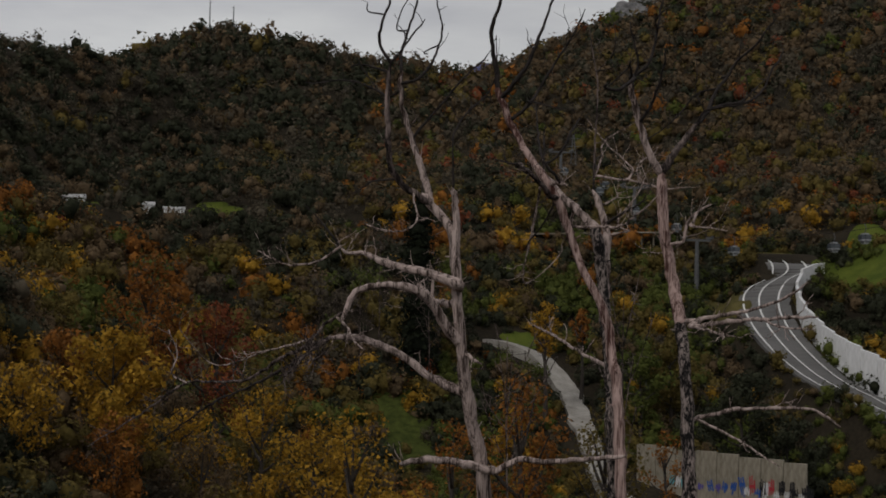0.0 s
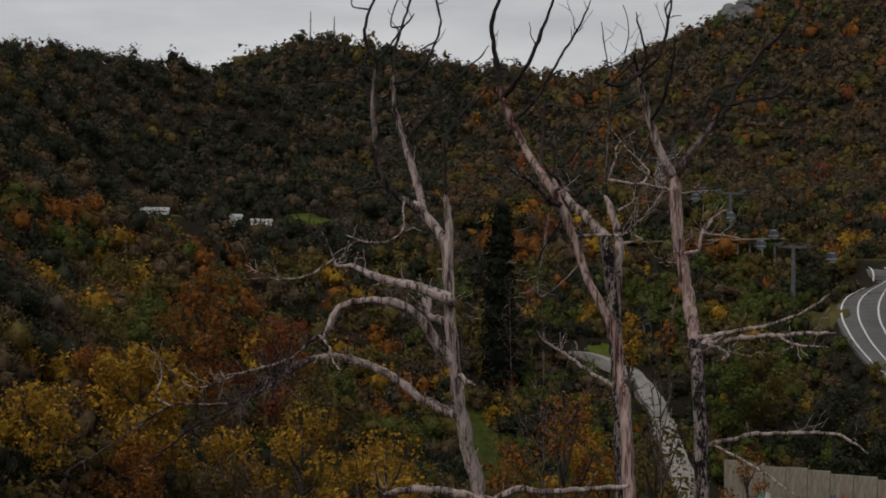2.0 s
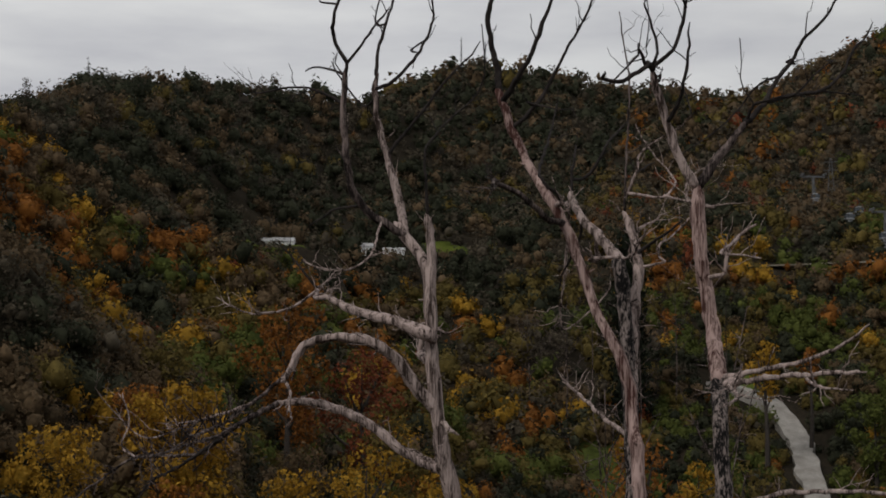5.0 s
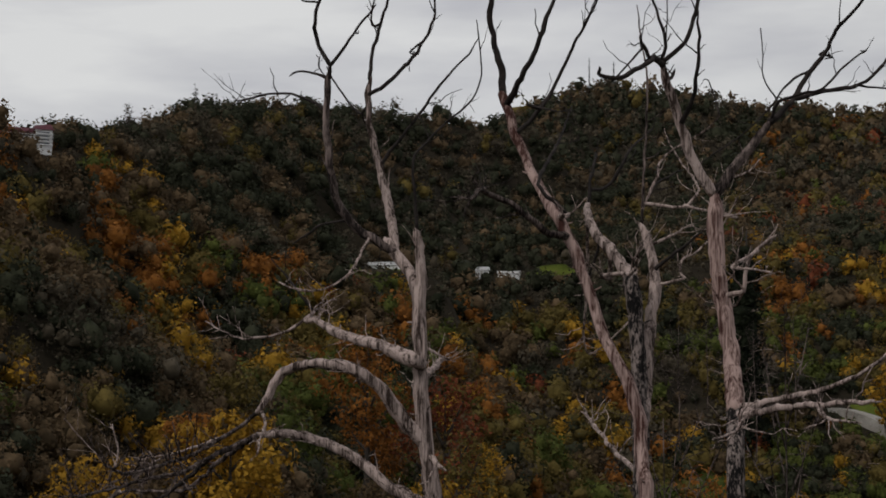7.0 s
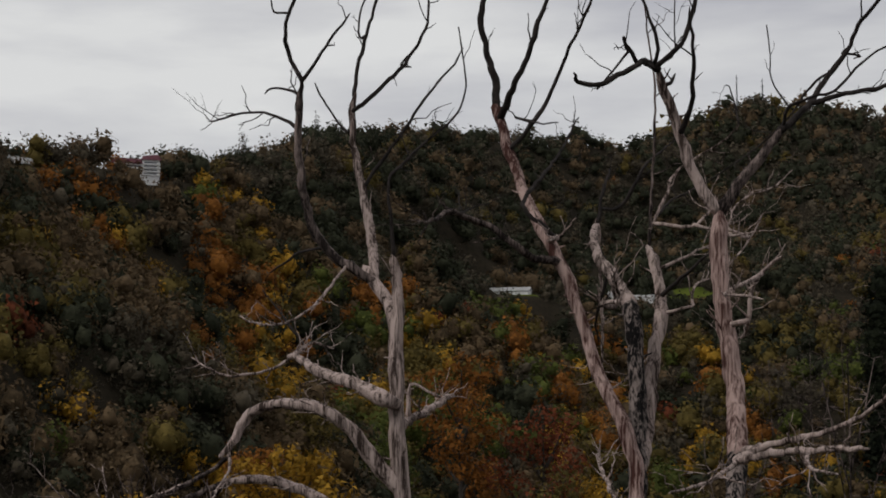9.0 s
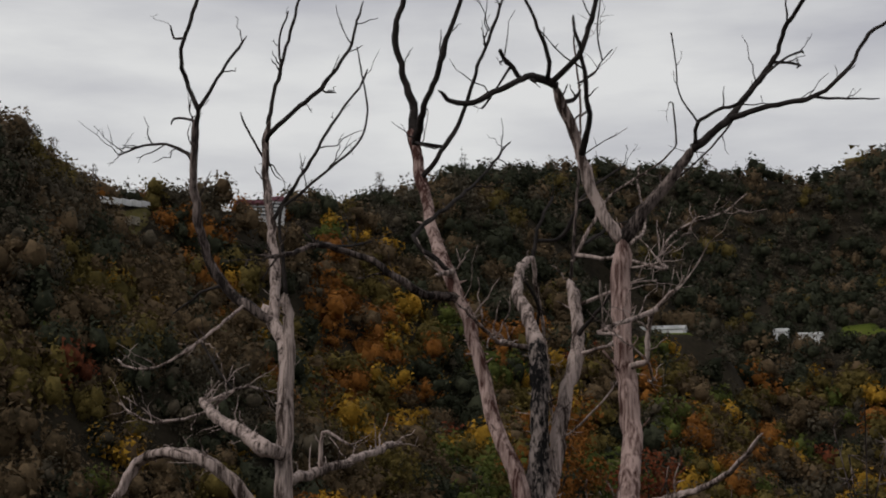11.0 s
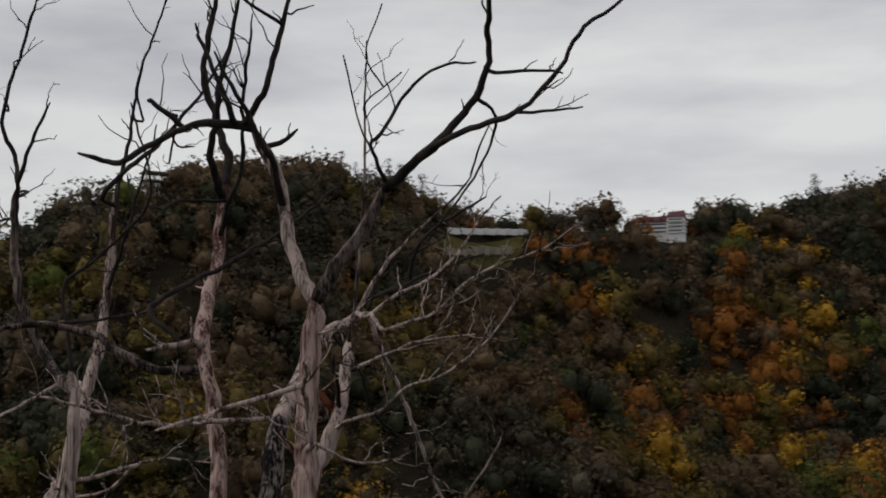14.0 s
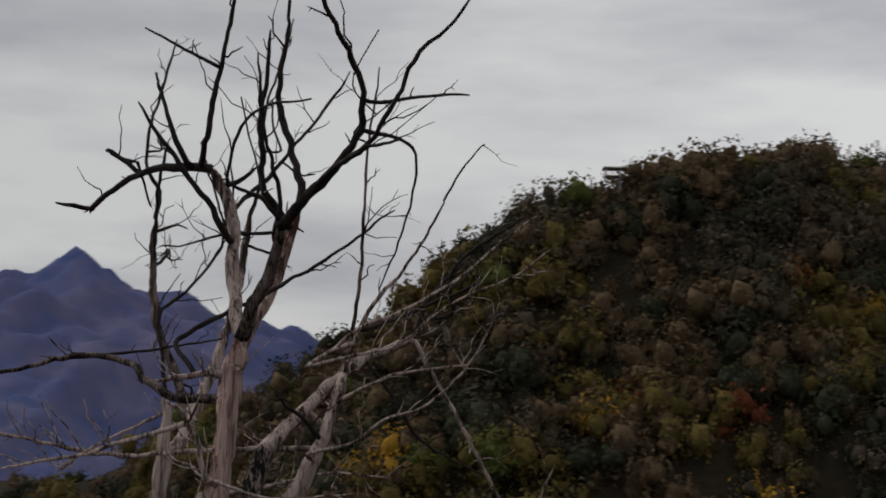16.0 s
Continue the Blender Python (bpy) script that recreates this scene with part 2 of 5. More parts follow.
def land(x, y):
    """The height of the land."""
    x, y = np.asarray(x, float), np.asarray(y, float)
    z = np.interp(y, [-400, 212, 300, 330, 430, 560], [-22, -2, 39, 50, 66, 84]) + 0.10 * np.maximum(0, x - 45) * (y > 150) + 0.016 * y - 1.3 - 0.0216 * x
    k = 3.0
    total = np.exp((z - 60) / k)
    for crest, fall in ALL_RIDGES:
        total = total + np.exp((ridge_height(x, y, crest, fall) - 60) / k)
    z = 60 + k * np.log(total)
    far = np.clip((np.hypot(x, y - 150) - 620) / 900, 0, 1)
    z = z * (1 - far) - 10 * far
    z = z + 14 * np.exp(-((x - 6) ** 2 + (y - 80) ** 2) / 500)
    z = z + 0.5 * np.sin(x * 0.21 + 1.3 * np.sin(y * 0.13)) + 0.4 * np.sin(y * 0.27 + x * 0.08)
    # the road's bench is cut into the slope
    near, level = np.full(np.shape(x), 1e3), np.zeros(np.shape(x))
    for (x0, y0, z0), (x1, y1, z1) in zip(ROAD[:-1], ROAD[1:]):
        dx, dy = x1 - x0, y1 - y0
        s = np.clip(((x - x0) * dx + (y - y0) * dy) / (dx * dx + dy * dy), 0, 1)
        d = np.hypot(x - x0 - s * dx, y - y0 - s * dy)
        level = np.where(d < near, z0 + s * (z1 - z0), level)
        near = np.minimum(near, d)
    k = np.clip((9.0 - near) / 3.5, 0, 1)
    z = z * (1 - k) + level * k
    # a level bench carries the long shed
    s = np.clip((x + 71.5) / 8.5, 0, 1)
    k = np.clip((9.5 - np.hypot(x + 71.5 - 8.5 * s, y - 265.0 - 1.5 * s)) / 3.0, 0, 1)
    return z * (1 - k) + 44.8 * k


def build_ground():
    near_x = np.concatenate([[-5000, -3000, -1800, -1000, -600, -400], np.arange(-260, -4, 4.0), np.arange(-4, 96, 2.0), np.arange(96, 281, 4.0), [400, 600, 1000, 1800, 3000, 5000]])
    near_y = np.concatenate([[-5000, -3000, -1500, -700, -300, -120], np.arange(-60, 190, 4.0), np.arange(190, 300, 2.0), np.arange(300, 641, 4.0), [720, 850, 1200, 2000, 3500, 5000]])
    gx, gy = np.meshgrid(near_x, near_y)
    gz = land(gx, gy)
    nx, ny = len(near_x), len(near_y)
    verts = np.stack([gx, gy, gz], -1).reshape(-1, 3)
    i, j = np.meshgrid(np.arange(nx - 1), np.arange(ny - 1))
    a = (j * nx + i).ravel()
    faces = np.stack([a, a + 1, a + nx + 1, a + nx], 1)
    ob = new("ground", mesh_of("ground", verts, faces, [M_EARTH], smooth=True))
    return tagged(ob, "brown leaf-littered hillside ground of a mountain valley", "ground", kind="structure")


build_ground()


# ---- the forest: crowns of small leaf tufts ----
rng = np.random.default_rng(7)
LEAF = {
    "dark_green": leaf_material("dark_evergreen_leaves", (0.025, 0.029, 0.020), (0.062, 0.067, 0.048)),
    "green": leaf_material("green_leaves", (0.0588, 0.0756, 0.0211), (0.126, 0.1469, 0.042)),
    "olive": leaf_material("olive_leaves", (0.093, 0.0728, 0.0269), (0.1814, 0.1389, 0.0482)),
    "brown": leaf_material("brown_withered_leaves", (0.082, 0.059, 0.041), (0.180, 0.126, 0.084)),
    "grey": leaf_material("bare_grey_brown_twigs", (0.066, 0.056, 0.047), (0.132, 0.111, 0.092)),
    "orange": leaf_material("rust_orange_leaves", (0.1512, 0.0629, 0.0211), (0.3466, 0.1428, 0.0357)),
    "yellow": leaf_material("yellow_leaves", (0.24, 0.138, 0.022), (0.52, 0.30, 0.045)),
    "red": leaf_material("dark_red_leaves", (0.126, 0.04, 0.0252), (0.2624, 0.0799, 0.042)),
}
KINDS = list(LEAF)
M_IVY = material("black_green_ivy", (0.006, 0.008, 0.005), (0.016, 0.020, 0.010), scale=0.3, fine=9, bump=0.0, island=0.3, spec=0.1)


def crown_tufts(centres, radii, heights, tufts, size, pointed=0.0):
    """Leaf tufts (bent triangles) on lumpy ovals: arrays of vertices and faces."""
    n = len(centres)
    u = rng.uniform(-1, 1, (n, tufts))
    a = rng.uniform(0, 2 * np.pi, (n, tufts))
    h = np.sqrt(1 - u * u)
    way = np.stack([h * np.cos(a), h * np.sin(a), u], -1)
    lump = 0.76 + 0.16 * np.sin(3 * a + rng.uniform(0, 6, (n, 1))) * h + 0.10 * np.sin(4 * u + 2 * a + rng.uniform(0, 6, (n, 1)))
    lump = lump * rng.uniform(0.45, 1.18, (n, tufts)) ** 0.45
    taper = 1 - pointed * (u + 1) / 2
    p = way * lump[..., None]
    p[..., 0] *= radii[:, None] * taper
    p[..., 1] *= radii[:, None] * taper
    p[..., 2] *= heights[:, None]
    p = p + centres[:, None]
    # each tuft: a random triangle, tilted outwards
    s = size * rng.uniform(0.6, 1.35, (n, tufts, 1)) * radii[:, None, None]
    t1 = rng.normal(size=(n, tufts, 3))
    t1 -= 0.7 * (t1 * way).sum(-1, keepdims=True) * way
    t1 /= np.linalg.norm(t1, axis=-1, keepdims=True)
    t2 = np.cross(way + 0.45 * rng.normal(size=way.shape), t1)
    t2 /= np.linalg.norm(t2, axis=-1, keepdims=True)
    v = np.stack([p - s * t1 * 0.6 - s * t2 * 0.45, p + s * t1 * 0.6 - s * t2 * 0.4, p + s * t2 * 0.75 + s * way * 0.15, ], -2)
    verts = v.reshape(-1, 3)
    return verts, np.arange(len(verts)).reshape(-1, 3)


G = (1 + 5 ** 0.5) / 2
CORE_V = np.array([(-1, G, 0), (1, G, 0), (-1, -G, 0), (1, -G, 0), (0, -1, G), (0, 1, G), (0, -1, -G), (0, 1, -G), (G, 0, -1), (G, 0, 1), (-G, 0, -1), (-G, 0, 1)], float) / (1 + G * G) ** 0.5
CORE_F = np.array([(0, 11, 5), (0, 5, 1), (0, 1, 7), (0, 7, 10), (0, 10, 11), (1, 5, 9), (5, 11, 4), (11, 10, 2), (10, 7, 6), (7, 1, 8), (3, 9, 4), (3, 4, 2), (3, 2, 6), (3, 6, 8), (3, 8, 9), (4, 9, 5), (2, 4, 11), (6, 2, 10), (8, 6, 7), (9, 8, 1)])


def crown_cores(centres, radii, heights, pointed=0.0):
    """Dense inner masses of leaves, so that no light comes straight through a crown."""
    n = len(centres)
    v = CORE_V[None] * rng.uniform(0.38, 0.74, (n, len(CORE_V), 1))
    taper = 1 - pointed * (CORE_V[:, 2] + 1) / 2
    v[..., :2] *= radii[:, None, None] * taper[None, :, None]
    v[..., 2] *= heights[:, None]
    v = v + centres[:, None]
    f = CORE_F[None] + np.arange(n)[:, None, None] * len(CORE_V)
    return v.reshape(-1, 3), f.reshape(-1, 3)


# lines and places that stay free of forest: points of a line, and the width kept clear on either side
TRACK = [(6.5, 258.5), (11.2, 255.8), (14.8, 253.2), (17.2, 249), (19, 242.2), (20, 233), (21.4, 224.5), (23.1, 216), (26.5, 207), (34.5, 200), (46.5, 193)]
GRAFFITI_WALL = [(27.0, 221.2), (33.3, 215.6), (41, 209.2), (49.2, 203.0)]
CLEAR_LINES = [
    ([p[:2] for p in ROAD], 4.9), (TRACK, 3.4), (GRAFFITI_WALL, 2.2), ([(25, 216), (47, 199)], 4.0), ([(26, 214), (47, 196)], 5.0),
    ([(-71.5, 270), (-64, 271.5)], 2.0), ([(-72, 265.5), (-62.5, 267)], 3.4), ([(-71, 261), (-61, 262.5)], 2.4), ([(-69, 255.5), (-60, 257)], 3.0), ([(-60.5, 304.5), (-53, 305.5)], 2.4), ([(-52, 312), (-44, 313)], 3.6),
    ([(-81.0, 151.5), (-80.8, 164.0)], 1.7), ([(-77.6, 149.3), (-79.0, 161.0)], 2.1), ([(-82, 183), (-80, 187)], 2.2), ([(-85.0, 177), (-79.5, 181)], 1.9), ([(-65, 111.5), (-62.5, 113.5)], 1.3),
    ([(-9, 236), (-7, 229)], 3.9), ([(66, 278), (76, 272), (84, 268)], 6.0), ([(76, 296), (90, 290)], 7.0), ([(10, 305), (26, 302), (45, 292)], 1.2), ([(47.5, 262), (46, 272)], 3.0),
    ([(14, 258), (11, 262)], 1.6),
]


def clear_of(x, y):
    """Whether forest may grow here: not on the road, the track, the meadows and the buildings."""
    ok = np.ones(len(x), bool)
    for line, wide in CLEAR_LINES:
        for (x0, y0), (x1, y1) in zip(line[:-1], line[1:]):
            dx, dy = x1 - x0, y1 - y0
            s = np.clip(((x - x0) * dx + (y - y0) * dy) / (dx * dx + dy * dy), 0, 1)
            ok &= np.hypot(x - x0 - s * dx, y - y0 - s * dy) > wide
    return ok


def plant(step, region):
    xs, ys = np.meshgrid(np.arange(region[0], region[1], step), np.arange(region[2], region[3], step))
    x = xs.ravel() + rng.uniform(-0.5, 0.5, xs.size) * step
    y = ys.ravel() + rng.uniform(-0.5, 0.5, xs.size) * step
    return x, y


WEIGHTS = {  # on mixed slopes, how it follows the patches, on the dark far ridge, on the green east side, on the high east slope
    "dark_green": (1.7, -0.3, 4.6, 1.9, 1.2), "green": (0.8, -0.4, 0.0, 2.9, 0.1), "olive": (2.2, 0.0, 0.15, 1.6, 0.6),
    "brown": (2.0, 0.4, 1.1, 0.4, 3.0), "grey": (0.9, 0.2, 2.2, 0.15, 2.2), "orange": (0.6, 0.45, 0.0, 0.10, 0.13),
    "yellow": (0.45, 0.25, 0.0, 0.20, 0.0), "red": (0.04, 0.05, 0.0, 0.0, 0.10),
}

SOUTH = {"dark_green": 0.9, "green": 0.2, "olive": 0.65, "brown": 2.3, "grey": 2.0, "orange": 0.14, "yellow": 0.16, "red": 0.3}


def forest():
    spots = [plant(2.3, (-96, -10, 62, 250)), plant(1.9, (-92, -46, 70, 170)), plant(2.6, (-145, -70, 30, 70)), plant(2.6, (-62, -24, 88, 210)), plant(3.2, (-135, 135, 240, 420)), plant(3.8, (-110, 160, 420, 600)), plant(2.8, (-10, 75, 185, 240)), plant(2.2, (0, 78, 196, 296)), plant(4.0, (-14, 110, -40, 150))]
    x, y = (np.concatenate([s[k] for s in spots]) for k in (0, 1))
    z = land(x, y)
    keep = clear_of(x, y) & (np.hypot(x - 6, y - 78) > 12)
    # nothing behind the crests
    keep &= ~((x < np.interp(y, [84, 100, 125, 135, 150, 190], [-94, -79, -76, -90, -92, -92])) & (y < 195) & (y > 84))
    keep &= ~((x < -116) & (y > 195)) & ~((y > 552) & (x < -10)) & ~((y > 436) & (y < 490) & (x < -94)) & ~((y > 570) & (x < 30))
    keep &= ~((x > -14) & (y < 170) & (y > 150)) & ~((x > 42) & (y < 199) & (y > 150))
    # the valley floor below the flight line is only thinly wooded
    keep &= ~((x > -14) & (y <= 150) & (z > 4))
    x, y, z = x[keep], y[keep], z[keep]
    n = len(x)
    r = rng.uniform(0.75, 2.0, n) ** 1.15 * np.interp(y, [100, 200, 235, 262, 420, 560], [1.3, 1.45, 1.6, 1.75, 1.95, 2.3])
    south = (y < 152).astype(float)
    east = ((x > -2) & (y > 190) & (y < 292)).astype(float)
    r *= 1 - 0.3 * east
    hgt = r * rng.uniform(0.65, 1.15, n)
    patch = np.sin(x * 0.09 + 2 * np.sin(y * 0.045)) + np.sin(y * 0.11 + 1.7 * np.sin(x * 0.06))
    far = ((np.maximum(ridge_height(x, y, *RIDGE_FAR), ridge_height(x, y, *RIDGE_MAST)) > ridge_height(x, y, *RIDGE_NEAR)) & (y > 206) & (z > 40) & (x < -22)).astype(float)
    high = ((y > 330) & (x > -25)).astype(float) * (1 - east)
    mixed = np.clip(1 - far - east - high, 0, 1)
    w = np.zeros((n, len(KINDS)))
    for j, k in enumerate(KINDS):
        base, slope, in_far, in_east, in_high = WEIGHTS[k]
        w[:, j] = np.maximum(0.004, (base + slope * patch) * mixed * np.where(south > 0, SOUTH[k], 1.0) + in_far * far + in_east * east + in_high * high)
    # the brightest leaves are on the low spur, few of them near the hilltop
    spur = np.exp(-((x + 60) / 20) ** 2 - ((y - 190) / 32) ** 2)
    top = ((z > 40) & (y < 225)).astype(float)
    for k, gain in (("orange", 2.4), ("yellow", 2.4), ("olive", 0.8), ("green", 0.8), ("grey", -0.7), ("brown", -0.3)):
        w[:, KINDS.index(k)] *= 1 + gain * spur
    for k, gain in (("orange", -0.6), ("yellow", -0.75), ("red", -0.6), ("green", -0.8), ("olive", -0.7), ("brown", 0.7), ("grey", 0.9), ("dark_green", 0.2)):
        w[:, KINDS.index(k)] *= 1 + gain * top
    # trees of a kind keep together in groves
    for j in range(len(KINDS)):
        a, b = 1.7 * j, 2.9 * j
        w[:, j] *= np.exp(1.15 * (np.sin(x * 0.31 + a + 1.5 * np.sin(y * 0.17 + b)) + np.sin(y * 0.27 + b + 1.5 * np.sin(x * 0.21 + a))))
    w /= w.sum(1, keepdims=True)
    pick = (rng.random(n)[:, None] > np.cumsum(w, 1)).sum(1).clip(0, len(KINDS) - 1)
    close = y < 232
    for j, k in enumerate(KINDS):
        vs, fs, base = [], [], 0
        front = (y < 140) & (x >= -38)
        hill = close & (y < 165) & (x < -38)
        full = 0.5 if k == "grey" else 0.84
        for group, tufts, size, lobes in ((hill, 105, 0.15, 3), (front, 130, 0.13, 4), (close & ~hill & ~front, 92, 0.165, 4), (~close & (y < 300), 72, 0.20, 3), ((y >= 300) & (y < 430), 60, 0.22, 2), (y >= 430, 46, 0.27, 1)):
            m = (pick == j) & group
            c = np.stack([x[m], y[m], z[m] + hgt[m] * 0.42 + 0.2], -1)
            # a crown has uneven lobes
            c = (c[:, None] + (0.30 if lobes > 1 else 0.1) * rng.normal(0, 1, (m.sum(), lobes, 3)) * np.stack([r[m], r[m], hgt[m] * 0.7], -1)[:, None]).reshape(-1, 3)
            lr = (r[m][:, None] * rng.uniform(0.5, 0.85, (m.sum(), lobes)) * (1.0 if lobes > 1 else 1.3)).ravel()
            lh = lr * rng.uniform(0.9, 1.45, lr.size)
            for v, f in (crown_tufts(c, lr, lh, tufts, size if k != "grey" else size * 0.8), crown_cores(c, lr * full, lh * full)):
                vs.append(v)
                fs.append(f + base)
                base += len(v)
        ob = new("forest_trees", mesh_of("forest_trees", np.concatenate(vs), np.concatenate(fs), [LEAF[k]], smooth=True))
        tagged(ob, f"{k.replace('_', ' ')} crowns of mixed autumn forest on the hillsides", "forest", kind="stuff")


forest()


# ---- the dead trees ----
def curve_through(points, step):
    """Catmull-Rom through the points, resampled at about the given step."""
    p = [Vector(q) for q in points]
    p = [p[0] * 2 - p[1]] + p + [p[-1] * 2 - p[-2]]
    out = []
    for i in range(1, len(p) - 2):
        a, b, c, d = p[i - 1], p[i], p[i + 1], p[i + 2]
        n = max(2, int((c - b).length / step))
        for k in range(n):
            s = k / n
            out.append(0.5 * (2 * b + (c - a) * s + (2 * a - 5 * b + 4 * c - d) * s * s + (3 * b - a - 3 * c + d) * s ** 3))
    out.append(p[-2])
    return out


def sweep(bm, line, radii, sides, rough, seed):
    """A tube of uneven, ridged cross-section along a line, closed at its tip."""
    rings, side = [], Vector((0.31, 0.87, 0.2))
    for i, (c, r) in enumerate(zip(line, radii)):
        d = (line[min(i + 1, len(line) - 1)] - line[max(i - 1, 0)]).normalized()
        side = (side - d * side.dot(d)).normalized()
        other = d.cross(side)
        ring = []
        for k in range(sides):
            a = k * 2 * math.pi / sides
            w = side * math.cos(a) + other * math.sin(a)
            bulge = noise.noise(Vector((math.cos(a) * 1.3 + seed, math.sin(a) * 1.3, i * 0.16))) * rough
            groove = 0.07 * rough / 0.2 * math.sin(5 * a + seed + 0.05 * i * rough)
            ring.append(bm.verts.new(c + w * r * (1 + bulge + groove)))
        rings.append(ring)
    for a, b in zip(rings, rings[1:]):
        for k in range(sides):
            bm.faces.new((a[k], a[(k + 1) % sides], b[(k + 1) % sides], b[k])).smooth = True
    tip = bm.verts.new(line[-1] + (line[-1] - line[-2]).normalized() * radii[-1] * 1.2)
    for k in range(sides):
        bm.faces.new((rings[-1][k], rings[-1][(k + 1) % sides], tip)).smooth = True
    foot = bm.verts.new(line[0] - (line[1] - line[0]).normalized() * radii[0] * 0.3)
    for k in range(sides):
        bm.faces.new((rings[0][(k + 1) % sides], rings[0][k], foot)).smooth = True


def dead_tree(label, base):
    root = new("dead_tree")
    root.location = base
    root.empty_display_size = 0.5
    return tagged(root, label, "tree", group="dead trees")


BOUGHS = [0]


def bough(tree, name, points, r0, r1, mat, dense=1.0):
    """One trunk, limb or branch with its own small twigs, as a part of its tree."""
    BOUGHS[0] += 1
    seed = BOUGHS[0] * 3.7
    pick = random.Random(BOUGHS[0])
    base = tree.location
    line = [q - base for q in curve_through(points, 0.22 if r0 < 0.3 else 0.35)]
    n = len(line)
    kink = 0.8 * min(0.12, r0)
    for i in range(1, n):
        line[i] = line[i] + kink * noise.noise_vector(Vector((seed, i * 0.55, 0)))
    radii = []
    for i in range(n):
        s = i / (n - 1)
        knot = 1 + 0.32 * max(0, noise.noise(Vector((seed, 7, i * 0.35))))
        radii.append(max(0.022, (r0 + (r1 - r0) * s ** 0.85) * knot * (1 if s < 0.93 or name == "trunk" else 1 - 0.5 * (s - 0.93) / 0.07)))
    if name == "trunk":
        for i in range(min(12, n)):
            radii[i] *= 1 + 0.5 * (1 - i / 12) ** 2
    bm = bmesh.new()
    sweep(bm, line, radii, 14 if r0 > 0.25 else (10 if r0 > 0.1 else 7), 0.26 if r0 > 0.2 else 0.24, seed)
    # small dead twigs and broken spurs
    if name != "trunk":
        count = int(dense * n * (0.22 if r0 > 0.19 else 0.34))
        for _ in range(count):
            i = pick.randrange(max(1, n // 4), n)
            d = (line[min(i + 1, n - 1)] - line[max(i - 1, 0)]).normalized()
            w = Vector((pick.gauss(0, 1), pick.gauss(0, 1), pick.gauss(0.5, 1)))
            w = (w - d * w.dot(d)).normalized() + d * pick.uniform(0.3, 1.3)
            w.normalize()
            length = pick.uniform(0.25, 1.7) * (0.7 if r0 > 0.19 else 1)
            bend = Vector((pick.gauss(0, 0.25), pick.gauss(0, 0.25), pick.uniform(0, 0.45)))
            steps = 5
            twig = [line[i] + length * (w * (k / steps) + bend * (k / steps) ** 2 * 0.6) + 0.03 * length * Vector((pick.gauss(0, 1), pick.gauss(0, 1), pick.gauss(0, 1))) * (k > 0) for k in range(steps + 1)]
            rt = min(radii[i] * 0.55, pick.uniform(0.022, 0.04))
            sweep(bm, twig, [rt * (1 - 0.6 * k / steps) for k in range(steps + 1)], 5, 0.1, seed + i)
            for k in range(1, steps):
                if pick.random() < (0.45 if dense > 1 else 0.22):
                    way = ((twig[k + 1] - twig[k]).normalized() + 0.9 * Vector((pick.gauss(0, 1), pick.gauss(0, 1), pick.gauss(0.2, 1)))).normalized()
                    far = length * pick.uniform(0.15, 0.5)
                    sweep(bm, [twig[k], twig[k] + way * far * 0.55 + Vector((0, 0, 0.05 * far)), twig[k] + way * far], [rt * 0.6, rt * 0.45, rt * 0.3], 4, 0.0, seed)
    else:
        # broken spurs and plates of lifting bark
        for _ in range(int(n * 0.35)):
            i = pick.randrange(n // 6, n)
            w = Vector((pick.gauss(0, 1), pick.gauss(0, 1), pick.uniform(-0.4, 0.9))).normalized()
            length = radii[i] + pick.uniform(0.04, 0.3)
            sweep(bm, [line[i] + w * length * k / 2 + Vector((0, 0, 0.04 * k)) for k in range(3)], [0.06, 0.045, 0.02], 5, 0.2, seed + i)
    return part(name, bm, mat, tree)


tree_a = dead_tree("pale grey dead tree with long drooping lower limbs", (2.4, 80.87, 6.0))
bough(tree_a, "trunk", [(2.40, 80.87, 6.00), (2.12, 80.52, 10.55), (1.84, 80.17, 15.10), (1.32, 79.62, 17.21), (0.95, 79.06, 19.46), (0.67, 78.77, 21.59), (0.49, 78.94, 23.66), (0.40, 79.12, 25.45), (0.12, 79.45, 26.87), (-0.60, 80.00, 27.80), (-1.29, 80.20, 28.71)], 0.446, 0.210, M_WOOD)
bough(tree_a, "limb", [(0.35, 79.18, 25.73), (0.42, 79.25, 27.04), (0.32, 79.31, 28.12), (0.22, 79.25, 29.01)], 0.247, 0.129, M_WOOD)
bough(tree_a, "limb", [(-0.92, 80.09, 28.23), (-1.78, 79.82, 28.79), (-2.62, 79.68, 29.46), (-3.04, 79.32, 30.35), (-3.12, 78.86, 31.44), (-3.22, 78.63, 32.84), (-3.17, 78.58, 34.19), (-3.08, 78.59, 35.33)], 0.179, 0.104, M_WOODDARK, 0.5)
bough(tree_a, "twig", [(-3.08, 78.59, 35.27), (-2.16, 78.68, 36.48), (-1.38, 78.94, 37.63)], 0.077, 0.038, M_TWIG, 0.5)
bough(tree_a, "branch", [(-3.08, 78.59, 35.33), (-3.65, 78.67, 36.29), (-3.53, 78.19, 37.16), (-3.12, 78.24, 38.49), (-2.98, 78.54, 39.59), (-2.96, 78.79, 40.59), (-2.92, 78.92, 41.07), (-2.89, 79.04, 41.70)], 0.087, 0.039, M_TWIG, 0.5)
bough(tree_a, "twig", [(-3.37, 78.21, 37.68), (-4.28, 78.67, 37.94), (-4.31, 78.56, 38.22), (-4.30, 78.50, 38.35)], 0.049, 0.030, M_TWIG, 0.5)
